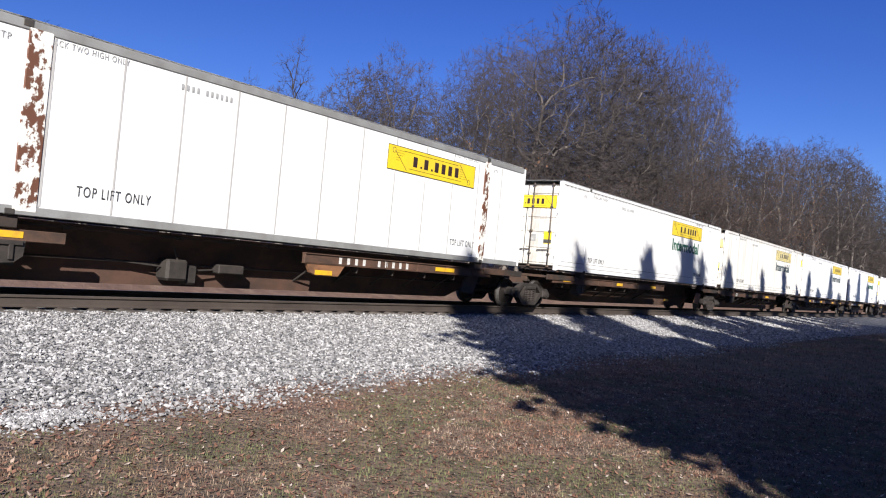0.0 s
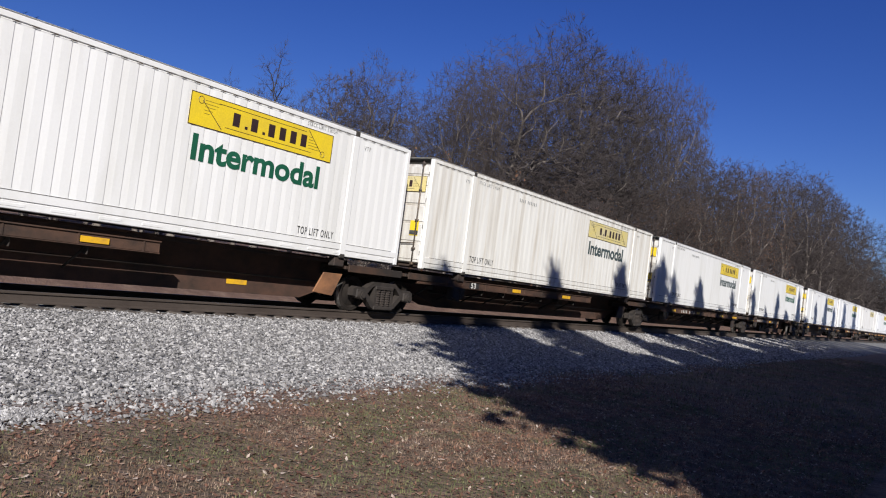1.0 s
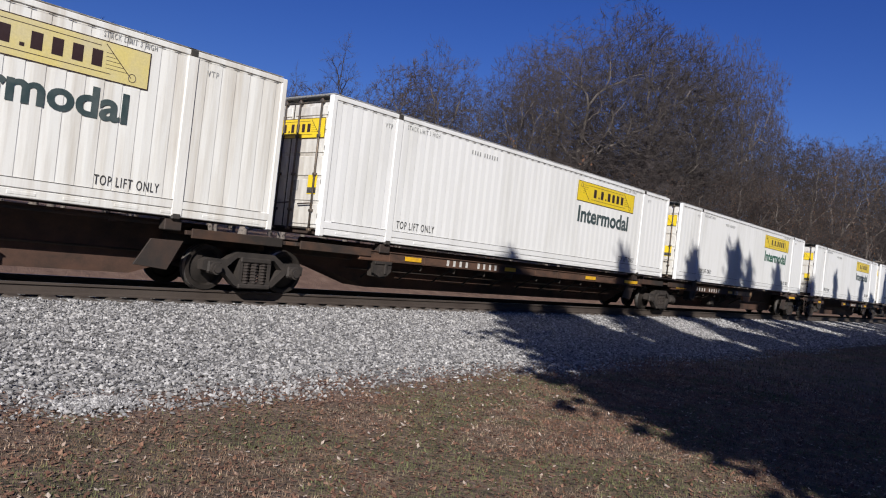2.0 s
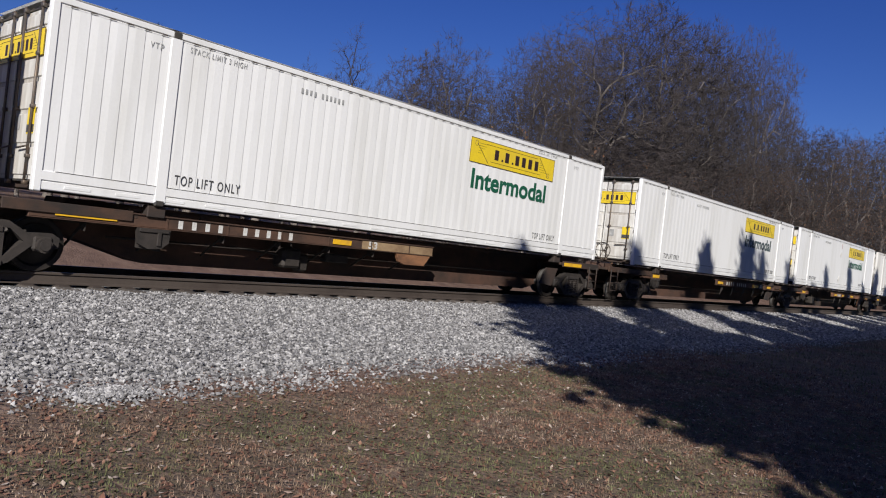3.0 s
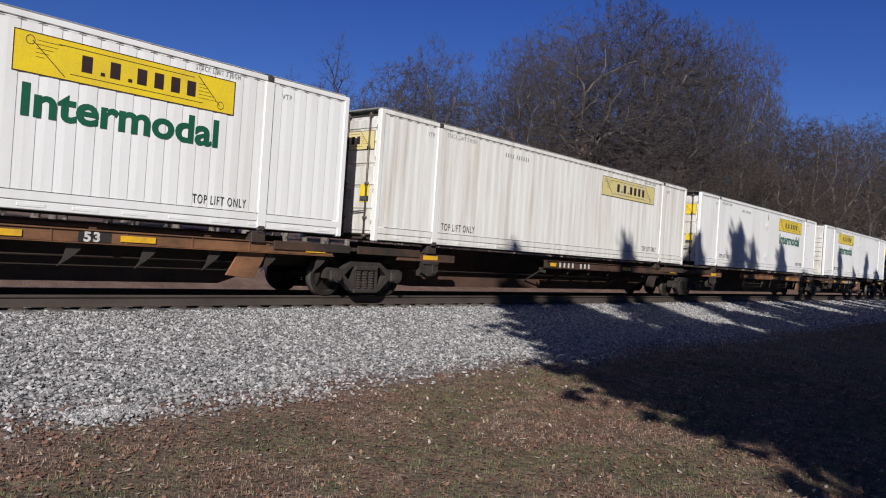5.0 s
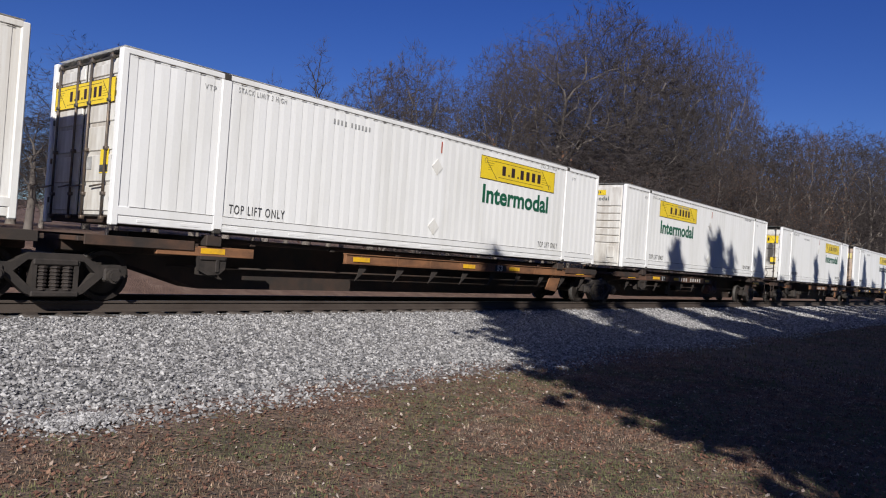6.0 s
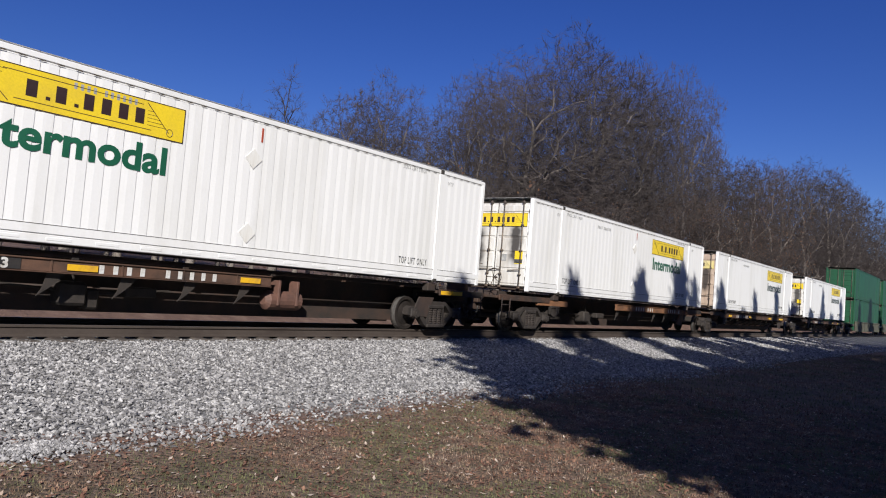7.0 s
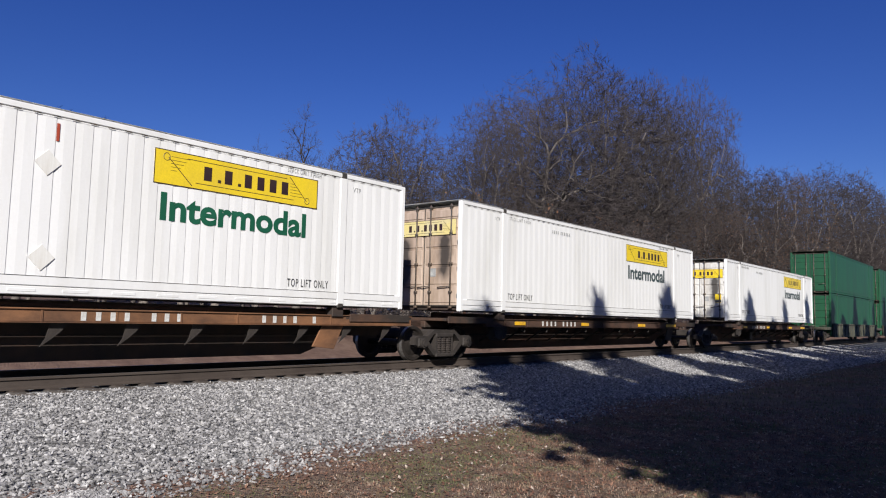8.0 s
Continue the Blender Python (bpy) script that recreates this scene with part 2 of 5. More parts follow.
def ground_material():
    m, n, l, b = shader("ground_cover")
    ge = n.new("ShaderNodeNewGeometry")
    sx = n.new("ShaderNodeSeparateXYZ")
    l.new(ge.outputs["Position"], sx.inputs[0])

    def nz(scale, detail=6, rough=0.6):
        t = n.new("ShaderNodeTexNoise")
        t.inputs["Scale"].default_value, t.inputs["Detail"].default_value, t.inputs["Roughness"].default_value = scale, detail, rough
        l.new(ge.outputs["Position"], t.inputs["Vector"])
        return t.outputs[0]

    def math_node(op, a, c):
        x = n.new("ShaderNodeMath")
        x.operation = op
        for s, v in ((0, a), (1, c)):
            if isinstance(v, (int, float)):
                x.inputs[s].default_value = v
            else:
                l.new(v, x.inputs[s])
        return x.outputs[0]

    def step(value, lo, hi):
        x = n.new("ShaderNodeMapRange")
        x.inputs[1].default_value, x.inputs[2].default_value = lo, hi
        l.new(value, x.inputs[0])
        return x.outputs[0]

    y = math_node("ADD", sx.outputs[1], math_node("MULTIPLY", math_node("SUBTRACT", nz(1.1), 0.5), 2.2))
    y2 = math_node("ADD", y, math_node("MULTIPLY", math_node("SUBTRACT", nz(9.0), 0.5), 0.8))
    turf = ramp(n, [(0.30, (0.045, 0.042, 0.02)), (0.42, (0.085, 0.064, 0.04)), (0.52, (0.15, 0.10, 0.07)), (0.62, (0.21, 0.138, 0.10)), (0.75, (0.30, 0.23, 0.175))])
    l.new(nz(2.6, 12, 0.85), turf.inputs[0])
    dirt = ramp(n, [(0.3, (0.10, 0.056, 0.042)), (0.55, (0.18, 0.115, 0.088)), (0.75, (0.25, 0.18, 0.145))])
    l.new(nz(5.0, 10, 0.75), dirt.inputs[0])
    vo = n.new("ShaderNodeTexVoronoi")
    vo.inputs["Scale"].default_value = 15.0
    l.new(ge.outputs["Position"], vo.inputs["Vector"])
    sep = n.new("ShaderNodeSeparateColor")
    l.new(vo.outputs["Color"], sep.inputs[0])
    rock = ramp(n, [(0, (0.08, 0.078, 0.08)), (0.5, (0.18, 0.177, 0.175)), (1, (0.30, 0.295, 0.29))])
    l.new(sep.outputs[0], rock.inputs[0])
    leafy = ramp(n, [(0.3, (0.075, 0.042, 0.03)), (0.5, (0.14, 0.082, 0.058)), (0.7, (0.21, 0.14, 0.10))])
    l.new(nz(1.6, 10, 0.75), leafy.inputs[0])
    c = mix(n, l, step(y2, 5.2, 6.1), turf.outputs[0], dirt.outputs[0])
    c = mix(n, l, step(y2, 6.2, 6.7), c, rock.outputs[0])
    c = mix(n, l, step(y2, 16.0, 17.4), c, leafy.outputs[0])
    l.new(c, b.inputs["Base Color"])
    b.inputs["Roughness"].default_value = 0.95
    bp = n.new("ShaderNodeBump")
    bp.inputs["Strength"].default_value, bp.inputs["Distance"].default_value = 0.7, 0.04
    l.new(math_node("ADD", math_node("MULTIPLY", vo.outputs["Distance"], -1.0), nz(25, 4)), bp.inputs["Height"])
    l.new(bp.outputs[0], b.inputs["Normal"])
    return m


M["ground"] = ground_material()


# ---- building blocks ----
def mesh_from(name, verts, faces, mats, idx=None, smooth=False):
    me = bpy.data.meshes.new(name)
    me.from_pydata(verts, [], faces)
    for x in (mats if isinstance(mats, (list, tuple)) else [mats]):
        me.materials.append(x)
    if idx is not None:
        me.polygons.foreach_set("material_index", idx)
    if smooth:
        me.polygons.foreach_set("use_smooth", [True] * len(me.polygons))
    me.update()
    return me


def to_mesh(name, bm, mat, smooth=False):
    me = bpy.data.meshes.new(name)
    bm.to_mesh(me)
    bm.free()
    me.materials.append(mat)
    if smooth:
        me.polygons.foreach_set("use_smooth", [True] * len(me.polygons))
    return me


def put(name, me, parent=None, m=None, label=""):
    """Links a mesh as one part under its thing."""
    ob = new(name, me)
    if parent:
        ob.parent = parent
    if m is not None:
        ob.matrix_basis = m
    return tagged(ob, label)


def add_box(bm, x0, y0, z0, x1, y1, z1, bevel=0.0):
    r = bmesh.ops.create_cube(bm, size=1.0, matrix=Matrix.Translation(((x0 + x1) / 2, (y0 + y1) / 2, (z0 + z1) / 2)) @ Matrix.Diagonal((x1 - x0, y1 - y0, z1 - z0, 1)))
    if bevel:
        es = list({e for v in r["verts"] for e in v.link_edges})
        bmesh.ops.bevel(bm, geom=es, offset=bevel, segments=1, affect="EDGES")


def box(name, mat, x0, y0, z0, x1, y1, z1, bevel=0.008):
    bm = bmesh.new()
    add_box(bm, x0, y0, z0, x1, y1, z1, bevel)
    return to_mesh(name, bm, mat)


def add_rod(bm, a, b, r, sides=8, r2=None):
    a, b = Vector(a), Vector(b)
    q = (b - a).to_track_quat("Z", "Y").to_matrix().to_4x4()
    bmesh.ops.create_cone(bm, cap_ends=True, segments=sides, radius1=r, radius2=r if r2 is None else r2, depth=(b - a).length, matrix=Matrix.Translation((a + b) / 2) @ q)


def rod(name, mat, a, b, r, sides=8):
    bm = bmesh.new()
    add_rod(bm, a, b, r, sides)
    return to_mesh(name, bm, mat, True)


def prism(name, mat, outline, y0, y1, bevel=0.0):
    """An outline in x and z, pushed from y0 to y1."""
    bm = bmesh.new()
    f = bm.faces.new([bm.verts.new((x, y0, z)) for x, z in outline])
    r = bmesh.ops.extrude_face_region(bm, geom=[f])
    bmesh.ops.translate(bm, vec=(0, y1 - y0, 0), verts=[g for g in r["geom"] if isinstance(g, bmesh.types.BMVert)])
    bmesh.ops.recalc_face_normals(bm, faces=bm.faces)
    if bevel:
        bmesh.ops.bevel(bm, geom=list(bm.edges), offset=bevel, segments=1, affect="EDGES")
    return to_mesh(name, bm, mat)


def lathe(name, mat, profile, sides=32, mats=None, second=()):
    """A profile of (radius, y) turned about the y axis."""
    v, f = [], []
    for k in range(sides):
        a = 2 * math.pi * k / sides
        v += [(r * math.cos(a), y, r * math.sin(a)) for r, y in profile]
    p = len(profile)
    for k in range(sides):
        for j in range(p - 1):
            a, b = k * p + j, ((k + 1) % sides) * p + j
            f.append((a, a + 1, b + 1, b))
    return mesh_from(name, v, f, mats or mat, [1 if i % (p - 1) in second else 0 for i in range(len(f))])


WORDS = {}


def words(text, size, mat, bold=0.0, width=1.0):
    """A line of lettering as a thin mesh that reads along x, up z, facing -y, from its lower left corner."""
    key = (text, size, mat.name, bold, width)
    if key not in WORDS:
        cu = bpy.data.curves.new("lettering", "FONT")
        cu.body, cu.size, cu.offset, cu.extrude = text, size, bold, 0.001
        cu.resolution_u = 4
        cu.space_character = 1.0 if bold > 0.01 else 1.22
        ob = new("lettering", cu)
        dg = bpy.context.evaluated_depsgraph_get()
        me = bpy.data.meshes.new_from_object(ob.evaluated_get(dg))
        bpy.data.objects.remove(ob)
        me.transform(Matrix.Diagonal((width, 1, 1, 1)))
        me.transform(pose(0, 0, 0, 90, 0, 0))
        me.materials.clear()
        me.materials.append(mat)
        WORDS[key] = me
    return WORDS[key]


CACHE = {}


def once(key, make):
    if key not in CACHE:
        CACHE[key] = make()
    return CACHE[key]


# ---- ground and track ----
TRACK_Y = 13.14


def ground_z(x, y):
    pts = ((-2000, -0.3), (-30, -0.35), (0, -0.5), (6.2, -0.5), (7.0, -0.46), (11.2, -0.26), (11.7, -0.235), (14.7, -0.235), (16.2, -0.75), (21.2, -0.75), (24.5, 0.05), (28, 0.9), (60, 2.0), (120, 6.0), (400, 16.0), (2000, 18))
    for (a, za), (b, zb) in zip(pts, pts[1:]):
        if y <= b:
            z = za + (zb - za) * (y - a) / (b - a)
            break
    else:
        z = 18
    if y < 7 or y > 17:
        z += 0.05 * noise.noise((x * 0.35, y * 0.35, 0)) + (0.25 * noise.noise((x * 0.12, y * 0.12, 3)) if y > 18 else 0)
    return z


def spread(lo, hi, near, far, step):
    """Grid lines, close together between near and far and wider apart outside."""
    out = list(np.arange(near, far, step))
    d, v = step, near
    while v > lo:
        d *= 1.35
        v -= d
        out.insert(0, max(v, lo))
    d, v = step, far
    while v < hi:
        out.append(min(v, hi))
        d *= 1.35
        v += d
    return out + [hi]


xs, ys = spread(-1500, 2500, -4, 40, 0.35), spread(-1500, 2000, 0, 26, 0.25)
gv = [(x, y, ground_z(x, y)) for y in ys for x in xs]
nx = len(xs)
gf = [(j * nx + i, j * nx + i + 1, (j + 1) * nx + i + 1, (j + 1) * nx + i) for j in range(len(ys) - 1) for i in range(nx - 1)]
tagged(put("ground", mesh_from("ground", gv, gf, M["ground"], smooth=True)), "dormant lawn, reddish dirt and grey ballast bed", "ground", kind="structure")

RAIL = [(-0.07, -0.19), (0.07, -0.19), (0.07, -0.175), (0.012, -0.15), (0.009, -0.05), (0.036, -0.038), (0.036, -0.006), (0.028, 0.0), (-0.028, 0.0), (-0.036, -0.006), (-0.036, -0.038), (-0.009, -0.05), (-0.012, -0.15), (-0.07, -0.175)]


def make_rail(y):
    v = [(x, y + a, z) for x in (-80.0, 500.0) for a, z in RAIL]
    k = len(RAIL)
    f = [(i, (i + 1) % k, k + (i + 1) % k, k + i) for i in range(k)]
    return mesh_from("rail", v, f, [M["rail_side"], M["tread"]], [1 if i == 7 else 0 for i in range(k)])


track = tagged(new("track"), "railway track of worn steel rails on timber ties", "railway track", kind="structure")
for side in (-0.7525, 0.7525):
    put("rail", make_rail(TRACK_Y + side), track)
TIE = box("tie", M["tie"], -0.115, -1.3, -0.18, 0.115, 1.3, 0.0, 0.012)
PLATE = box("tie_plate", M["rail_side"], -0.09, -0.2, 0.0, 0.09, 0.2, 0.02, 0.004)
for k in range(150):
    put("tie", TIE, track, pose(-10 + 0.53 * k, TRACK_Y + 0.03 * math.sin(k * 7.3), -0.205, 0, 0, 0.6 * math.sin(k * 3.1)))
    if -10 + 0.53 * k < 45:
        put("tie_plate", PLATE, track, pose(-10 + 0.53 * k, TRACK_Y - 0.7525, -0.208))

# ---- containers ----
LONG, HIGH, WIDE = 16.154, 2.908, 2.591
POST_A, POST_B = 1.98, 14.17


def corrugated(mat, x0, x1, z0, z1, pitch=0.2885, depth=0.008, groove=0.13):
    """A sheet with upright grooves, facing -y at y = 0, with a back 4 cm behind."""
    n = max(1, round((x1 - x0) / pitch))
    p = (x1 - x0) / n
    prof = []
    for k in range(n):
        a = x0 + k * p
        prof += [(a, 0.0), (a + p - groove, 0.0), (a + p - groove + 0.006, depth), (a + p - groove + 0.02, depth)]
    prof.append((x1, 0.0))
    v = [(x, y, z) for z in (z0, z1) for x, y in prof] + [(x0, 0.05, z0), (x1, 0.05, z0), (x1, 0.05, z1), (x0, 0.05, z1)]
    m = len(prof)
    f = [(i, i + 1, m + i + 1, m + i) for i in range(m - 1)] + [(2 * m + 1, 2 * m, 2 * m + 3, 2 * m + 2)]
    return mesh_from("side_wall", v, f, mat)


def door_leaf(mat):
    """The flat back of one leaf, 1.19 m wide along y and facing -x."""
    return box("door", mat, 0.02, 0, 0, 0.06, 1.19, 2.60, 0.006)


DOOR_ROWS = [0.03, 0.52, 1.04, 1.52, 2.0, 2.30, 2.57]


def sign_board(parent, x, z, w, h, faded=False, axis="x", y=0.0):
    """A yellow sign with a thin border, ruled lines and blocks where the lettering stands."""
    turn = pose(x, y, z) if axis == "x" else pose(y, x, z, 0, 0, -90)
    mat = M["yellow_old"] if faded else M["yellow"]
    sign = put("sign", once(("sign", w, h, faded), lambda: box("sign", mat, 0, -0.004, 0, w, 0.0, h, 0.001)), parent, turn, "yellow sign with dark border and markings")

    def border():
        bm = bmesh.new()
        t = 0.014 * h / 0.62
        for b in ((0, 0, w, t), (0, h - t, w, h), (0, 0, t, h), (w - t, 0, w, h), (0.22 * w, 0.17 * h, 0.83 * w, 0.17 * h + t * 0.7), (0.17 * w, 0.84 * h, 0.78 * w, 0.84 * h + t * 0.7)):
            add_box(bm, b[0], -0.007, b[1], b[2], -0.0035, b[3])
        for i in range(5):
            for a, s in ((0.86 * w, 1), (0.14 * w, -1)):
                zz = h * (0.30 + 0.1 * i if s > 0 else 0.82 - 0.1 * i)
                add_box(bm, a - 0.055 * w, -0.006, zz, a - 0.055 * w + 0.10 * w * (1 - i / 6), -0.0036, zz + t * 0.5)
        for a, b in (((0.80 * w, 0.92 * h), (0.92 * w, 0.2 * h)), ((0.20 * w, 0.08 * h), (0.07 * w, 0.80 * h))):
            add_rod(bm, (a[0], -0.0045, a[1]), (b[0], -0.0045, b[1]), 0.007 * h / 0.62, 6)
        for cx, cz in ((0.925 * w, 0.21 * h), (0.062 * w, 0.80 * h)):
            for k in range(12):
                a, b = (2 * math.pi * k / 12, 2 * math.pi * (k + 1) / 12)
                add_rod(bm, (cx + 0.1 * h * math.cos(a), -0.0045, cz + 0.11 * h * math.sin(a)), (cx + 0.1 * h * math.cos(b), -0.0045, cz + 0.11 * h * math.sin(b)), 0.006 * h / 0.62, 4)
        return to_mesh("border", bm, M["ink"])

    put("border", once(("border", w, h), border), sign)

    at = 0.265 * w
    for kind in "w.w.wwww":
        bw = (0.018 if kind == "." else 0.044) * w
        bh = (0.09 if kind == "." else 0.42) * h
        put("mark", once(("mark", kind, w, h), lambda: box("mark", M["ink"], 0, -0.007, 0, bw, -0.0036, bh, 0.0)), sign, pose(at, 0, 0.30 * h))
        at += bw + (0.022 if kind == "." else 0.036) * w
    return sign


def make_container(label, x_train, door="left", style="ribbed", word="green", faded=False, placards=False, tan=False, soot=False, z=1.234, sign=True, stencils=True):
    wall = {"ribbed": M["white"], "worn": M["white_old"], "smooth": M["white_smooth"], "green": M["green_box"]}[style]
    ob = tagged(new("shipping_container"), label, "shipping container", "containers on the train")
    body0, body1 = 0.30, HIGH - 0.10
    if style == "smooth":
        side = once("flat", lambda: box("side_wall", wall, 0.12, 0.02, 0.13, LONG - 0.12, 0.05, HIGH - 0.13, 0.0))
        for k in range(14):
            put("wall_panel", once("wallpanel", lambda: box("wall_panel", wall, 0.006, 0.0, 0.13, (LONG - 0.24) / 14 - 0.006, 0.018, HIGH - 0.13, 0.003)), ob, pose(0.12 + k * (LONG - 0.24) / 14, 0.02 + 0.002 * (k % 2), 0))
            if k:
                put("panel_seam", once("panelseam", lambda: box("panel_seam", M["seam"], -0.02, 0.0, 0.15, 0.02, 0.012, HIGH - 0.15, 0.003)), ob, pose(0.12 + k * (LONG - 0.24) / 14, 0.014, 0))
    else:
        side = once(("side", style), lambda: corrugated(wall, 0.12, LONG - 0.12, body0, body1))
    put("side_wall", side, ob, pose(0, 0.02, 0))
    put("side_wall", side, ob, pose(LONG, WIDE - 0.02, 0, 0, 0, 180))
    put("roof", once(("roof", style), lambda: corrugated(wall, 0.06, LONG - 0.06, 0, WIDE - 0.1, 0.6, 0.015, 0.12)), ob, pose(0, WIDE - 0.05, HIGH - 0.012, 90, 0, 0) @ pose(0, 0, 0, 180, 0, 0) @ pose(0, 0, 0, 180, 0, 0))
    rail_mat = M["grey_rail"] if style == "smooth" else wall
    rail_h = 0.15 if style == "smooth" else 0.10
    for y in (0.0, WIDE - 0.07):
        put("top_rail", once(("top", style), lambda: box("top_rail", rail_mat, 0.1, 0, HIGH - rail_h, LONG - 0.1, 0.07, HIGH, 0.012)), ob, pose(0, y, 0))

        def lower():
            bm = bmesh.new()
            if style == "smooth":
                add_box(bm, 0.1, 0, 0.0, LONG - 0.1, 0.07, 0.14, 0.01)
            else:
                add_box(bm, 0.1, 0.0, 0.17, LONG - 0.1, 0.07, 0.315, 0.01)
                add_box(bm, 0.1, 0.012, 0.03, LONG - 0.1, 0.07, 0.166, 0.012)
                for k in range(20):
                    add_box(bm, 0.45 + 0.79 * k, 0.006, 0.075, 0.85 + 0.79 * k, 0.02, 0.125, 0.004)
            return to_mesh("bottom_rail", bm, rail_mat)

        put("bottom_rail", once(("low", style), lower), ob, pose(0, y, 0))
        if style != "smooth":
            put("seam", once("seam", lambda: box("seam", M["gasket"], 0.3, -0.002, 0.312, LONG - 0.3, 0.002, 0.322, 0.0)), ob, pose(0, y if y == 0 else WIDE, 0))
        def drip():
            v, f = [], []
            n = 55
            p = (LONG - 0.3) / n
            for k in range(n):
                for x, z in ((0, 0.004), (0.09, 0.004), (0.09, 0.016), (0.21, 0.016), (0.21, 0.004)):
                    v += [(0.15 + k * p + x, -0.002, HIGH - 0.112), (0.15 + k * p + x, -0.002, HIGH - 0.112 + z)]
            for i in range(len(v) // 2 - 1):
                f.append((2 * i, 2 * i + 2, 2 * i + 3, 2 * i + 1))
            return mesh_from("drip_seam", v, f, M["rod"])
        if style in ("ribbed", "worn") and y == 0:
            put("drip_seam", once("drip", drip), ob)
    post = M["post_rust"] if style == "smooth" else wall
    for x in (0.0, LONG - 0.13):
        for y in (0.0, WIDE - 0.13):
            put("corner_post", once(("corner", style), lambda: box("corner_post", wall, 0, 0, 0, 0.13, 0.13, HIGH - 0.004, 0.018)), ob, pose(x, y, 0))
    for x in (POST_A, POST_B):
        for y in (-0.004, WIDE - 0.056):
            wide = (0.36 if x == POST_A else 0.27) if style == "smooth" else 0.2
            put("lift_post", once(("post", style, wide), lambda: box("lift_post", post, -wide / 2, 0, 0.05, wide / 2, 0.06, HIGH - 0.1, 0.012)), ob, pose(x + (0.2 if wide > 0.3 else 0.0), y, 0))
        for z0, z1 in ((HIGH - 0.12, HIGH + 0.012), (-0.012, 0.1)):
            put("corner_casting", once(("cast", z0), lambda: box("corner_casting", M["gasket"], -0.085, -0.008, z0, 0.085, 0.16, z1, 0.02)), ob, pose(x, 0, 0), "black cast lifting fitting")
    put("base", once("base", lambda: box("base", M["sill_dark"], 0.1, 0.08, 0.03, LONG - 0.1, WIDE - 0.08, 0.14, 0.01)), ob)
    # the two ends
    if soot:
        M["soot"] = sooty_door("sooty_door_paint", (0.52, 0.41, 0.33) if tan else (0.74, 0.73, 0.70), (0.22, 0.14, 0.09) if tan else (0.36, 0.31, 0.26), ob)
    end_mat = M["soot"] if soot else M["door_tan"] if tan else (M["green_box"] if style == "green" else M["door"])
    for which in ("left", "right"):
        m = pose(0.03, 0, 0) if which == "left" else pose(LONG - 0.03, WIDE, 0, 0, 0, 180)
        if which == door:
            for k, y0 in enumerate((0.10, 1.30)):
                leaf = put("door", once(("leaf", end_mat.name), lambda: door_leaf(end_mat)), ob, m @ pose(0, y0, 0.16), "door leaf with pressed panels and grime")
                for z0, z1 in zip(DOOR_ROWS, DOOR_ROWS[1:]):
                    put("door_panel", once(("panel", end_mat.name, round(z1 - z0, 2)), lambda: box("door_panel", end_mat, 0.0, 0.06, 0.035, 0.025, 1.13, z1 - z0 - 0.035, 0.012)), leaf, pose(0, 0, z0))
                for y in (0.24, 0.95):
                    def lock():
                        bm = bmesh.new()
                        add_rod(bm, (-0.035, 0, -0.08), (-0.035, 0, 2.68), 0.022, 8)
                        for zz in (-0.05, 0.35, 1.1, 1.9, 2.62):
                            add_box(bm, -0.06, -0.045, zz - 0.03, 0.012, 0.045, zz + 0.03, 0.006)
                        add_rod(bm, (-0.055, 0, 0.50), (-0.055, 0.42, 0.47), 0.016, 6)
                        return to_mesh("lock_rod", bm, M["rod"], True)
                    put("lock_rod", once("lock", lock), leaf, pose(0, y, 0), "dark steel lock rod with handle")
                for zz in (0.25, 0.95, 1.65, 2.35):
                    put("hinge", once("hinge", lambda: box("hinge", M["rod"], -0.02, -0.06, -0.05, 0.03, 0.05, 0.05, 0.008)), leaf, pose(0, 0.0 if k == 0 else 1.19, zz))
            put("door_frame", once("dframe", lambda: door_frame()), ob, m, "dark rubber door seal")
            if style != "green" and which == "left":
                sign_board(ob, WIDE - 0.16, 2.02, WIDE - 0.34, 0.42, faded or tan, "y", 0.012)
                if not tan:
                    put("warning_sticker", once("sticker", lambda: box("warning_sticker", M["yellow"], -0.004, 0, 0, 0, 0.28, 0.40, 0.0)), ob, m @ pose(-0.004, 0.28, 0.85))
                    put("warning_stripe", once("stripe", lambda: box("warning_stripe", M["ink_black"], -0.004, 0, 0, 0, 0.28, 0.12, 0.0)), ob, m @ pose(-0.0065, 0.28, 0.87))
                put("placard_plate", once("plate", lambda: box("placard_plate", M["ink_grey"], -0.004, 0, 0, 0, 0.22, 0.22, 0.0)), ob, m @ pose(-0.004, 0.86, 0.92))
        else:
            end = put("end_wall", once(("end", end_mat.name), lambda: front_wall(end_mat)), ob, m, "end wall with horizontal pressed ribs")
            for z0, z1 in zip(END_ROWS, END_ROWS[1:]):
                put("end_panel", once(("epanel", end_mat.name, round(z1 - z0, 2)), lambda: box("end_panel", end_mat, 0.0, 0.2, 0.02, 0.036, WIDE - 0.2, z1 - z0 - 0.02, 0.012)), end, pose(0, 0, z0))
            put("document_box", once("docbox", lambda: box("document_box", M["door"], -0.03, 0.35, 0.3, -0.002, 0.62, 0.70, 0.01)), end)
            if which == "left":
                sign_board(ob, 1.75, 2.52, 0.95, 0.18, False, "y", 0.022)
                put("lettering", words("Intermodal", 0.20, M["slate_ink"], 0.004), ob, pose(0.024, 1.75, 2.33, 0, 0, -90))
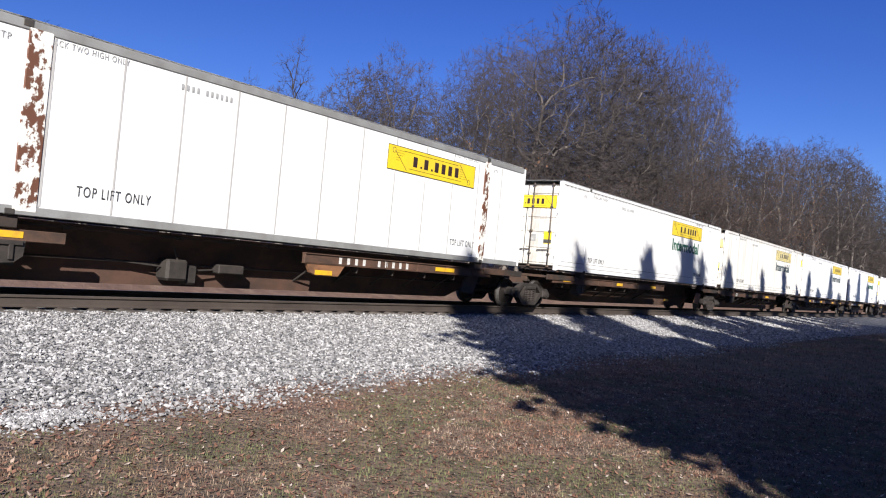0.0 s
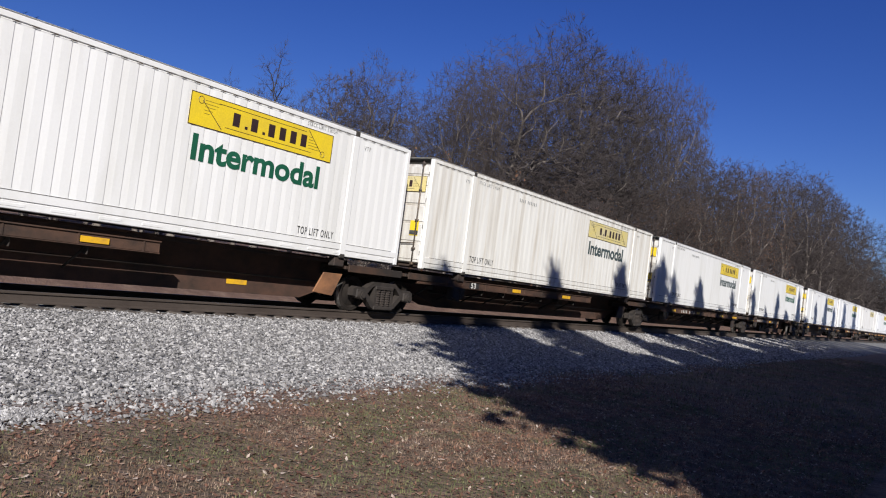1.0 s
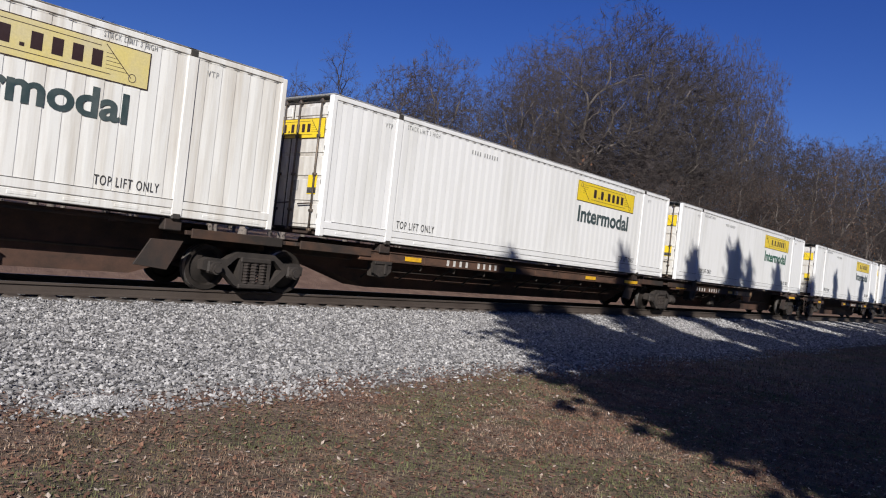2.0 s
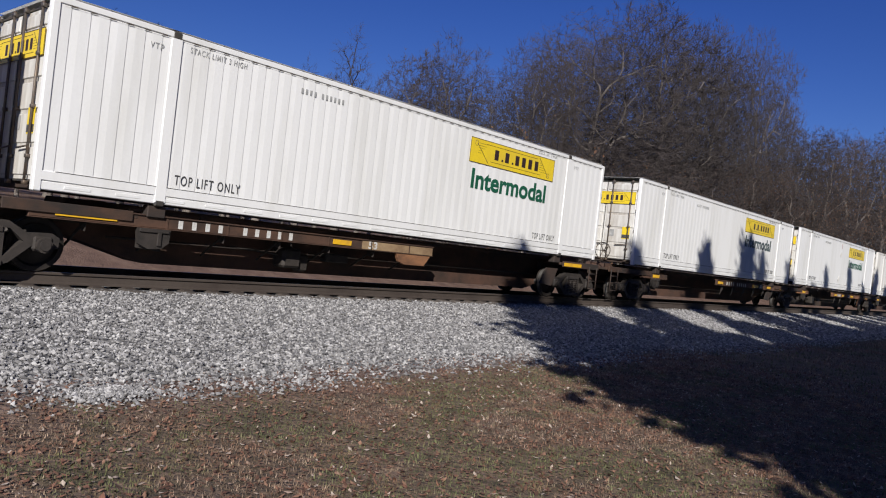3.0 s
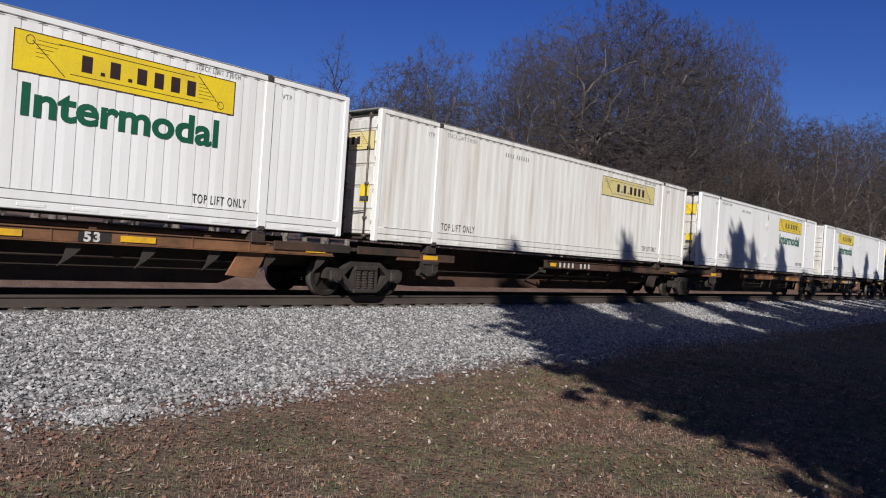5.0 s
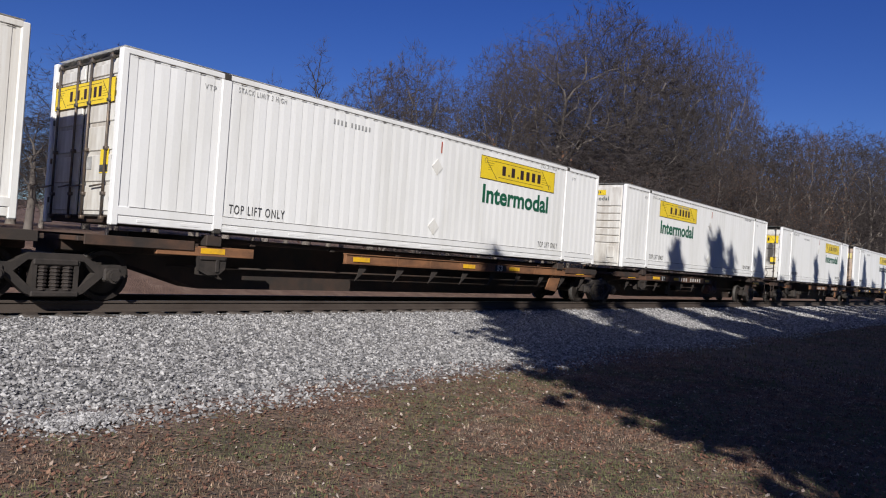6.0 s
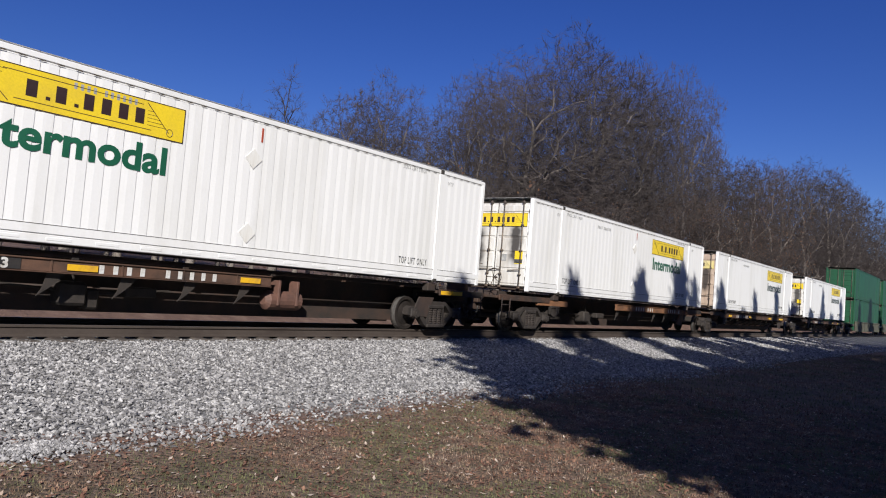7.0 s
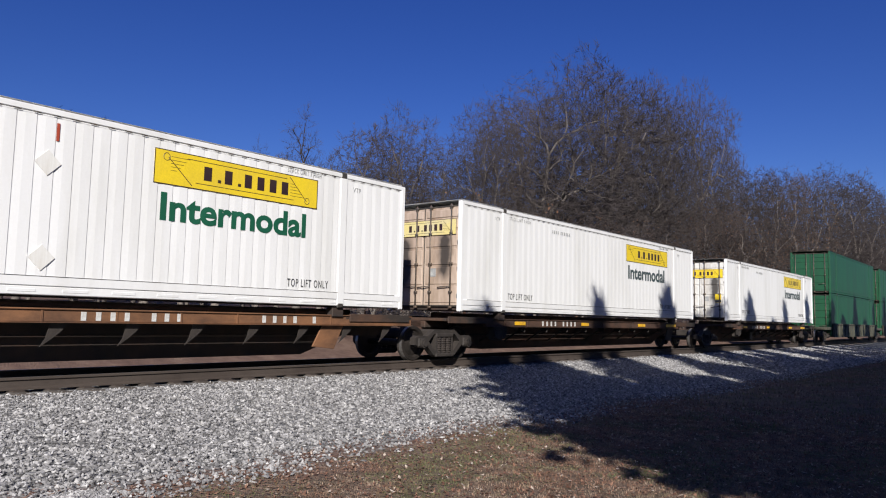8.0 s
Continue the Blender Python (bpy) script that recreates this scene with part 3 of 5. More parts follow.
    # markings on the sunlit side
    if sign:
        sx = POST_B - 0.78 - 3.65 if door == "left" else POST_A + 0.92
        if style == "smooth":
            sign_board(ob, 10.05, 1.98, 3.52, 0.59, faded, y=0.016)
        else:
            sign_board(ob, sx, 2.03, 3.68, 0.61, faded, y=0.016)
        if word:
            put("lettering", words("Intermodal", 0.66, M["green_ink" if word == "green" else "slate_ink"], 0.019, 1.13), ob, pose(sx + 0.12, 0.013, 1.42), "bold dark lettering reading Intermodal")
    if stencils:
        put("stencil", words("TOP LIFT ONLY", 0.225, M["ink_black"], 0.001, 0.58), ob, pose(POST_B - 1.45, 0.013, 0.39))
        put("stencil", words("TOP LIFT ONLY", 0.24, M["ink_black"], 0.001, 0.64), ob, pose(POST_A + (0.95 if style == "smooth" else 0.22), 0.013, 0.39))
        text = "STACK TWO HIGH ONLY" if style == "smooth" else "STACK LIMIT 3 HIGH"
        put("stencil", words(text, 0.14, M["ink_grey"], 0.001, 0.72), ob, pose(POST_A + 0.25, 0.013, 2.64))
        put("stencil", words(text, 0.13, M["ink_grey"], 0.001, 0.62), ob, pose(POST_B - 1.55, 0.013, 2.70))
        for x in (POST_A - 0.45, POST_B + 0.28):
            put("stencil", words("VTP", 0.14, M["ink_grey"], 0.001, 0.85), ob, pose(x, 0.013, 2.55))
        for k in range(10):
            put("number_bar", once("numbar", lambda: box("number_bar", M["ink_grey"], 0, -0.002, 0, 0.05, 0.0, 0.10, 0.0)), ob, pose(POST_A + 2.6 + 0.105 * k + (0.08 if k > 3 else 0), 0.013, 2.5))
    if placards:
        for zz in (2.06, 0.6):
            put("placard_holder", once("diamond", lambda: prism("placard_holder", M["white_old"], [(0, -0.2), (0.2, 0), (0, 0.2), (-0.2, 0)], -0.01, 0.0)), ob, pose(8.0 if door == "left" else 8.16, 0.016, zz), "diamond-shaped placard holder")
        put("marker_stripe", once("mark", lambda: box("marker_stripe", M["red"], 0, -0.003, 0, 0.045, 0.0, 0.28, 0.0)), ob, pose(8.1 if door == "left" else 8.3, 0.015, 2.42))
    TRAIN.append((ob, x_train, TRACK_Y - WIDE / 2 + 0.005, z))
    return ob


def door_frame():
    bm = bmesh.new()
    for y0, z0, y1, z1 in ((0.085, 0.13, 0.105, 2.8), (WIDE - 0.105, 0.13, WIDE - 0.085, 2.8), (0.085, 0.13, WIDE - 0.085, 0.155), (0.085, 2.77, WIDE - 0.085, 2.8), (1.288, 0.15, 1.303, 2.77)):
        add_box(bm, 0.005, y0, z0, 0.05, y1, z1)
    return to_mesh("door_frame", bm, M["gasket"])


def front_wall(mat):
    return box("end_wall", mat, 0.035, 0.1, 0.02, 0.08, WIDE - 0.1, HIGH - 0.03, 0.004)


END_ROWS = [0.1, 0.82, 1.08, 1.34, 1.60, 1.86, 2.12, 2.82]


TRAIN = []

# ---- rail cars ----
FLOOR = 1.234


def center_sill(x0, x1, mat):
    o = [(x0, 0.60), (x0, 0.98), (x0 + 1.2, 0.98), (x0 + 1.25, 1.2), (x1 - 1.25, 1.2), (x1 - 1.2, 0.98), (x1, 0.98), (x1, 0.60), (x1 - 1.5, 0.60), (x1 - 2.7, 0.2), (x0 + 2.7, 0.2), (x0 + 1.3, 0.60)]
    return prism("center_sill", mat, o[::-1], -0.36, 0.36)


def gusset():
    """A slanting strut from the side beam down to the centre beam, with a small plate at its head."""
    bm = bmesh.new()
    add_rod(bm, (0, -1.08, 0.86), (0.0, -0.36, 0.42), 0.022, 6)
    f = bm.faces.new([bm.verts.new(c) for c in ((-0.006, -1.12, 0.85), (-0.006, -1.1, 0.70), (-0.006, -0.92, 0.72), (-0.006, -0.86, 0.85))])
    r = bmesh.ops.extrude_face_region(bm, geom=[f])
    bmesh.ops.translate(bm, vec=(0.012, 0, 0), verts=[g for g in r["geom"] if isinstance(g, bmesh.types.BMVert)])
    bmesh.ops.recalc_face_normals(bm, faces=bm.faces)
    return to_mesh("bracket", bm, M["truck"])


def end_plate(rusty):
    return prism("bolster_plate", M["sill_rust" if rusty else "sill_dark"], [(-0.45, 0.40), (-0.18, 0.86), (0.42, 0.86), (0.16, 0.34)], -1.10, -1.06, 0.006)


# each car: where its side beam runs, its yellow strips (start, length), its lines of marking (start, end), its short mark, and its paint
CARS = {
    0: ((7.9, 14.9), ((12.35, 0.8),), ((8.9, 11.44),), None, "sill"),
    1: ((0.1, 9.62), ((0.75, 0.5), (4.9, 0.5), (8.14, 0.5)), (), None, "sill"),
    2: ((0.1, 10.84), ((4.97, 0.5), (8.43, 0.62)), (), 2.58, "sill"),
    4: ((0.03, 8.92), ((0.4, 0.95), (5.85, 0.5)), ((2.42, 5.01),), 6.83, "sill"),
    5: ((7.57, 16.05), ((7.62, 0.53), (11.65, 0.7), (13.51, 0.5), (15.38, 0.53)), ((8.59, 10.97),), 12.55, "sill"),
    6: ((7.5, 16.07), ((7.9, 0.5), (9.6, 0.46), (11.55, 0.6), (15.34, 0.5)), ((8.6, 9.4),), 10.94, "sill_rust"),
    7: ((7.0, 16.0), ((7.2, 0.3), (11.6, 0.6), (15.3, 0.5)), ((7.7, 9.6),), None, "sill"),
    8: ((5.3, 16.27), ((5.5, 0.5), (9.4, 0.5), (11.49, 0.5), (15.22, 0.5)), (), 10.89, "sill_rust"),
    9: ((0.3, 8.96), ((0.76, 0.58), (2.85, 0.6), (4.82, 0.5), (8.19, 0.48)), ((5.35, 7.8),), 3.66, "sill"),
    10: ((6.9, 16.6), (), ((8.71, 10.64), (12.23, 13.77)), None, "sill_rust")}
PLAIN_CAR = ((1.3, 14.8), ((2.7, 0.55), (6.6, 0.5), (10.9, 0.62), (13.5, 0.95)), ((4.2, 6.4),), None, "sill")


def strip(ob, x, w, y, z):
    put("reflective_strip", once(("strip", w), lambda: box("reflective_strip", M["strip"], 0, -0.004, 0, w, 0.004, 0.10, 0.0)), ob, pose(x, y, z), "yellow reflective strip")


def hanger():
    """A boxy casting that hangs from the side beam under a lifting post."""
    bm = bmesh.new()
    for y0, y1, o in ((-1.2, -1.12, [(-0.34, 0.85), (-0.30, 0.58), (-0.12, 0.50), (0.12, 0.52), (0.24, 0.62), (0.26, 0.85)]), (-1.12, -0.9, [(-0.22, 0.85), (-0.20, 0.50), (0.14, 0.46), (0.18, 0.85)])):
        f = bm.faces.new([bm.verts.new((x, y0, z)) for x, z in o])
        r = bmesh.ops.extrude_face_region(bm, geom=[f])
        bmesh.ops.translate(bm, vec=(0, y1 - y0, 0), verts=[g for g in r["geom"] if isinstance(g, bmesh.types.BMVert)])
    add_box(bm, -0.30, -1.23, 0.78, 0.22, -1.19, 0.84, 0.006)
    add_box(bm, 0.02, -1.23, 0.56, 0.09, -1.19, 0.80, 0.006)
    bmesh.ops.recalc_face_normals(bm, faces=bm.faces)
    return to_mesh("hanger", bm, M["truck"])


def knee():
    """A wide triangular knee plate under the side beam."""
    return prism("bracket", M["truck"], [(-0.05, 0.86), (0.24, 0.86), (0.10, 0.70), (-0.02, 0.60), (-0.20, 0.47), (-0.12, 0.60)], -1.10, -1.085, 0.0)


def make_car(x_train, seed, first=False, last=False):
    """One platform of an articulated spine car; x from 0 to the container's length."""
    x0, x1 = (-1.5 if first else -0.45), (LONG + 0.55 if last else LONG + 0.45)
    (b0, b1), spots, texts, short, paint = CARS.get(seed, PLAIN_CAR)
    # cars whose centre beam gets the shade-darkened colour
    shade_dark = seed in (6, 8, 9, 10)
    ob = tagged(new("spine_car"), "rust-brown intermodal spine car platform with yellow strips", "rail car", "platforms of the train")
    put("center_sill", once(("sill", first, last, shade_dark), lambda: center_sill(x0, x1, M["sill_dark" if shade_dark else "sill_deep"])), ob, None, "deep centre beam in a colour darkened for shade" if shade_dark else "deep rust-brown centre beam")
    for s in (-1, 1):
        def beam():
            bm = bmesh.new()
            add_box(bm, b0, -0.045, 0.86, b1, 0.045, 1.05, 0.008)
            add_box(bm, b0, -0.075, 1.05, b1, 0.06, 1.075, 0.004)
            add_box(bm, b0, -0.075, 0.845, b1, 0.06, 0.86, 0.004)
            for k in range(11):
                if b0 + 0.3 < 2.2 + 1.18 * k < b1 - 0.1:
                    add_box(bm, 2.2 + 1.18 * k, -0.058, 0.865, 2.23 + 1.18 * k, -0.04, 1.045)
            return to_mesh("side_beam", bm, M[paint])
        put("side_beam", once(("beam", b0, b1), beam), ob, pose(0, -1.13, 0) if s < 0 else pose(0, 1.13, 0) @ Matrix.Diagonal((1, -1, 1, 1)), "rust-streaked side beam")
        if b0 > 3:
            put("end_beam", once(("ebeam", paint), lambda: box("end_beam", M[paint], 0.9, -0.05, 0.84, 2.9, 0.05, 1.02, 0.01)), ob, pose(0, 1.13 * s, 0), "short rust-brown end beam")
            if seed != 10:
                strip(ob, 1.75, 0.5, 1.185 * s, 0.89)
        for k in range(13):
            x = 0.9 + 1.24 * k
            if b0 < x < b1 - 0.2:
                flat = seed in (5, 6, 8, 9, 10)
                put("bracket", once(("gusset", flat), knee if flat else gusset), ob, pose(x, 0, 0) if s < 0 else pose(x, 0, 0, 0, 0, 180))
        for x in (POST_A + 0.05, POST_B - 0.12):
            left = x < 5
            rusty = paint == "sill_rust" or seed == 1
            put("hanger" if left else "bolster_plate", once(("eplate", left, rusty), hanger if left else (lambda: end_plate(rusty))), ob, pose(x, 0, 0) if s < 0 else pose(x, 0, 0) @ Matrix.Diagonal((1, -1, 1, 1)), "grimy cast hanger" if left else "rusty bolster plate" if rusty else "dark bolster plate")
        for x in (POST_A, POST_B):
            put("pedestal", once("pedestal", lambda: box("pedestal", M["sill_dark"], -0.16, -0.1, 1.03, 0.16, 0.1, FLOOR - 0.006, 0.015)), ob, pose(x, 1.13 * s, 0))
        for x, w in spots:
            strip(ob, x, w, 1.13 * s + 0.064 * s, 0.905)
    # thin upper rail with its clips, under the container
    def top_rail():
        bm = bmesh.new()
        add_box(bm, 1.6, -0.02, 1.10, LONG - 1.6, 0.02, 1.15, 0.004)
        for k in range(6):
            add_box(bm, 2.9 + 2.05 * k, -0.03, 1.075, 3.02 + 2.05 * k, 0.03, 1.16, 0.006)
        return to_mesh("guide_rail", bm, M["deck"])
    put("guide_rail", once("guide", top_rail), ob, pose(0, -1.02, 0), "thin grimy guide rail")
    if seed in (4, 9):
        strip(ob, 14.6, 0.95, -1.216, 0.955)
    if seed == 1:
        strip(ob, 11.8, 0.53, -0.366, 0.38)
    if seed in (0, 4):
        x = 7.95 if seed == 0 else 7.7
        put("step_box", once("stepbox", lambda: prism("step_box", M["sill_rust"], [(0, 0.86), (0.12, 0.66), (0.3, 0.60), (0.95, 0.60), (1.15, 0.86)], -1.19, -1.10, 0.006)), ob, pose(x, 0, 0), "tan rusted hanging box")
        if seed == 0:
            strip(ob, 8.2, 0.5, -1.196, 0.62)
    if seed == 4:
        put("beam_patch", once("patch", lambda: box("beam_patch", M["tan"], 6.67, -0.006, 0.865, 8.9, 0.0, 1.045, 0.0)), ob, pose(0, -1.178, 0), "faded tan patch of paint")
    # decks over the trucks
    for a, b, end in ((x0, 1.7, first), (LONG - 1.7, x1, last)):
        def deck():
            bm = bmesh.new()
            add_box(bm, a, -1.18, 0.98, b, 1.18, 1.06, 0.01)
            add_box(bm, a + 0.1, -1.21, 0.93, b - 0.1, -1.17, 1.10, 0.008)
            add_box(bm, a + 0.1, 1.17, 0.93, b - 0.1, 1.21, 1.10, 0.008)
            add_box(bm, a, -0.5, 0.80, b, 0.5, 0.98, 0.02)
            return to_mesh("end_deck", bm, M["deck"])
        put("end_deck", once(("deck", round(a, 2), round(b, 2)), deck), ob, None, "soot-streaked steel end deck")
        if end:
            def ladder():
                bm = bmesh.new()
                for x in (-0.22, 0.22):
                    add_rod(bm, (x, 0, 0.32), (x, 0, 1.0), 0.018, 6)
                for zz in (0.34, 0.58, 0.80):
                    add_rod(bm, (-0.22, 0, zz), (0.22, 0, zz), 0.014, 6)
                return to_mesh("step_ladder", bm, M["sill_dark"], True)
            put("step_ladder", once("ladder", ladder), ob, pose((a + 0.45) if end is first and a < 0 else (b - 0.45), -1.22, 0), "dark steel step ladder")

            def hose():
                bm = bmesh.new()
                pts = [(0.35 * math.cos(t), -0.35, 0.72 - 0.42 * math.sin(t)) for t in np.linspace(0, math.pi, 9)]
                for p, q in zip(pts, pts[1:]):
                    add_rod(bm, p, q, 0.03, 6)
                return to_mesh("air_hose", bm, M["black"], True)
            put("air_hose", once("hose", hose), ob, pose(a - 0.1 if a < 0 else b + 0.1, 0, 0), "black rubber air hose")
            put("coupler", once("coupler", lambda: box("coupler", M["truck"], -0.32, -0.14, 0.72, 0.32, 0.14, 0.98, 0.04)), ob, pose(a - 0.15 if a < 0 else b + 0.15, 0, 0), "cast steel coupler")
    if first:
        def brake_wheel():
            bm = bmesh.new()
            for k in range(20):
                p, q = (2 * math.pi * k / 20, 2 * math.pi * (k + 1) / 20)
                add_rod(bm, (-0.06, 0.27 * math.cos(p), 0.27 * math.sin(p)), (-0.06, 0.27 * math.cos(q), 0.27 * math.sin(q)), 0.016, 6)
            for k in range(5):
                p = 2 * math.pi * k / 5
                add_rod(bm, (-0.06, 0, 0), (-0.06, 0.27 * math.cos(p), 0.27 * math.sin(p)), 0.012, 5)
            add_rod(bm, (-0.08, 0, 0), (0.12, 0, 0), 0.03, 8)
            return to_mesh("brake_wheel", bm, M["rod"], True)
        put("brake_stand", once("bstand", lambda: box("brake_stand", M["sill"], -1.36, 0.1, 1.06, -1.16, 0.8, 1.62, 0.03)), ob, None, "rust-brown steel end bulkhead")
        put("brake_wheel", once("bwheel", brake_wheel), ob, pose(-0.85, -0.62, 1.6), "spoked hand brake wheel")
    # reporting marks on the side beam, as bars
    for a, b in texts:
        n = max(4, round((b - a) / 0.25))
        for k in range(n):
            if k != 4:
                put("number_bar", once("carbar", lambda: box("number_bar", M["white_ink"], 0, -0.003, 0, 0.085, 0.0, 0.14, 0.0)), ob, pose(a + (b - a) * k / n, -1.178, 0.885), "white stencilled bar")
    if short:
        put("mark_plate", once("markplate", lambda: box("mark_plate", M["black"], -0.06, -0.003, 0, 0.46, 0.0, 0.16, 0.0)), ob, pose(short, -1.180, 0.875))
        put("stencil", words("53", 0.21, M["white_ink"], 0.008, 1.15), ob, pose(short + 0.02, -1.1855, 0.885))
    if seed in (0, 4, 6, 9, 10, 12):
        def tank():
            bm = bmesh.new()
            add_rod(bm, (-0.42, 0, 0), (0.42, 0, 0), 0.2, 16)
            for s in (-1, 1):
                add_rod(bm, (0.42 * s, 0, 0), (0.5 * s, 0, 0), 0.2, 16, 0.1)
                add_box(bm, 0.25 * s - 0.03, -0.22, -0.1, 0.25 * s + 0.03, 0.05, 0.42, 0.008)
            return to_mesh("air_reservoir", bm, M["reservoir"])
        if seed == 9:
            put("air_reservoir", once("tank", tank), ob, pose(9.5, -0.9, 0.58), "rust-red cylindrical air reservoir")
        def gear():
            bm = bmesh.new()
            add_box(bm, -0.25, -0.2, -0.2, 0.2, 0.2, 0.2, 0.05)
            add_box(bm, 0.2, -0.12, -0.26, 0.45, 0.15, 0.1, 0.04)
            add_rod(bm, (-0.25, 0, 0.05), (-1.3, 0.1, 0.12), 0.02, 6)
            add_rod(bm, (0.4, 0, 0.0), (1.9, 0.1, 0.12), 0.02, 6)
            add_rod(bm, (0.05, -0.1, 0.1), (-0.1, -0.12, 0.42), 0.018, 6)
            add_box(bm, 0.9, -0.15, -0.02, 1.5, 0.1, 0.16, 0.02)
            return to_mesh("brake_valve", bm, M["truck"])
        put("brake_valve", once("gear", gear), ob, pose(5.2, -0.6, 0.52), "grimy brake valve and rods")
    put("brake_pipe", once("pipe", lambda: rod("brake_pipe", M["sill_dark"], (1.5, -0.5, 0.62), (LONG - 1.5, -0.5, 0.62), 0.022, 6)), ob)
    TRAIN.append((ob, x_train, TRACK_Y, 0.0))
    return ob


def wheel_mesh():
    # flange inside (towards +y), tread outside
    return lathe("wheel", M["wheel"], [(0.0, -0.02), (0.10, -0.03), (0.12, 0.0), (0.31, 0.045), (0.345, -0.01), (0.419, -0.012), (0.424, 0.0), (0.427, 0.09), (0.452, 0.11), (0.452, 0.13), (0.41, 0.14), (0.345, 0.135), (0.31, 0.075), (0.12, 0.10), (0.0, 0.12)], 28, [M["wheel"], M["tread"]], (6,))


def side_frame():
    o = [(-1.12, 0.42), (-1.13, 0.58), (-1.02, 0.645), (-0.66, 0.63), (-0.40, 0.79), (0.40, 0.79), (0.66, 0.63), (1.02, 0.645), (1.13, 0.58), (1.12, 0.42), (1.02, 0.40), (0.74, 0.44), (0.44, 0.17), (0.34, 0.13), (-0.34, 0.13), (-0.44, 0.17), (-0.74, 0.44), (-1.02, 0.40)]
    bm = bmesh.new()
    holes = [[(-0.28, 0.24), (-0.28, 0.62), (0.28, 0.62), (0.28, 0.24)], [(-0.62, 0.50), (-0.42, 0.68), (-0.35, 0.68), (-0.35, 0.25)], [(0.62, 0.50), (0.35, 0.25), (0.35, 0.68), (0.42, 0.68)]]
    loops = []
    for loop in [o] + holes:
        vs = [bm.verts.new((x, -0.09, z)) for x, z in loop]
        loops += [bm.edges.new((vs[i], vs[(i + 1) % len(vs)])) for i in range(len(vs))]
    bmesh.ops.triangle_fill(bm, use_beauty=True, use_dissolve=False, edges=loops)
    r = bmesh.ops.extrude_face_region(bm, geom=list(bm.faces))
    bmesh.ops.translate(bm, vec=(0, 0.18, 0), verts=[g for g in r["geom"] if isinstance(g, bmesh.types.BMVert)])
    bmesh.ops.recalc_face_normals(bm, faces=bm.faces)
    for x in (-0.89, 0.89):
        add_box(bm, x - 0.15, -0.12, 0.36, x + 0.15, 0.05, 0.60, 0.04)
        add_rod(bm, (x, -0.20, 0.457), (x, 0.02, 0.457), 0.115, 14)
        add_rod(bm, (x, -0.23, 0.457), (x, -0.2, 0.457), 0.08, 10)
    add_box(bm, -0.36, -0.12, 0.11, 0.36, 0.1, 0.2, 0.02)
    add_box(bm, -0.34, -0.11, 0.60, 0.34, 0.1, 0.70, 0.02)
    return to_mesh("side_frame", bm, M["truck"])


def spring():
    prof = [(0.0, -0.2)]
    for k in range(7):
        prof += [(0.062, -0.2 + 0.057 * k), (0.088, -0.186 + 0.057 * k), (0.088, -0.166 + 0.057 * k), (0.062, -0.152 + 0.057 * k)]
    me = lathe("spring", M["spring"], prof + [(0.0, 0.2)], 8)
    me.transform(pose(0, -0.03, 0.405, 90, 0, 0))
    return me


def make_truck(x_train):
    ob = tagged(new("rail_truck"), "dusty cast-steel two-axle railway truck with spring groups", "railway truck", "trucks of the train")
    for x in (-0.89, 0.89):
        axle = put("wheelset", once("axle", lambda: rod("wheelset", M["wheel"], (0, -1.0, 0), (0, 1.0, 0), 0.085, 12)), ob, pose(x, 0, 0.425))
        put("wheel", once("wheel", wheel_mesh), axle, pose(0, -0.80, 0))
        put("wheel", once("wheel", wheel_mesh), axle, pose(0, 0.80, 0, 0, 0, 180))
    for s in (0, 180):
        m = pose(0, 0, 0, 0, 0, s) @ pose(0, -1.0, -0.03)
        put("side_frame", once("frame", side_frame), ob, m)
        for x in (-0.19, 0.0, 0.19):
            put("spring", once("spring", spring), ob, m @ pose(x, 0, 0))
    put("bolster", once("bolster", lambda: box("bolster", M["truck"], -0.2, -1.05, 0.5, 0.2, 1.05, 0.76, 0.04)), ob)
    put("brake_beam", once("bbeam", lambda: box("brake_beam", M["sill_dark"], -0.08, -0.8, 0.36, 0.08, 0.8, 0.46, 0.02)), ob, pose(0.36, 0, 0))
    TRAIN.append((ob, x_train, TRACK_Y, 0.0))


STARTS = [2.77, 21.20, 38.35, 55.65, 72.97, 91.63, 108.92, 126.0, 143.55, 161.72, 180.56, 198.91, 219.31]
KINDS = [
    ("smooth white container with rust-bitten lift posts and grey rails", dict(style="smooth", word="")),
    ("white ribbed container with yellow sign and green lettering", dict()),
    ("weathered white ribbed container streaked with grime", dict(style="worn", word="slate", faded=True)),
    ("white ribbed container with slate lettering", dict(word="slate")),
    ("white ribbed container with green lettering and clean doors", dict()),
    ("white ribbed container with slate lettering and white doors", dict(word="slate")),
    ("white ribbed container with grimy doors and green lettering", dict(placards=True)),
    ("chalky white container with faded small sign", dict(style="worn", word="", faded=True)),
    ("white ribbed container with bold green lettering", dict(placards=True)),
    ("white ribbed container with slatted front end", dict(door="right", placards=True)),
    ("white ribbed container with sooty doors", dict(word="green", placards=True, soot=True)),
    ("white ribbed container with rusty tan doors", dict(word="slate", tan=True, soot=True)),
    ("white ribbed container with brown-stained doors", dict(word="slate", soot=True)),
]
FIRST, LAST = (0, 5, 10), (4, 9, 12)
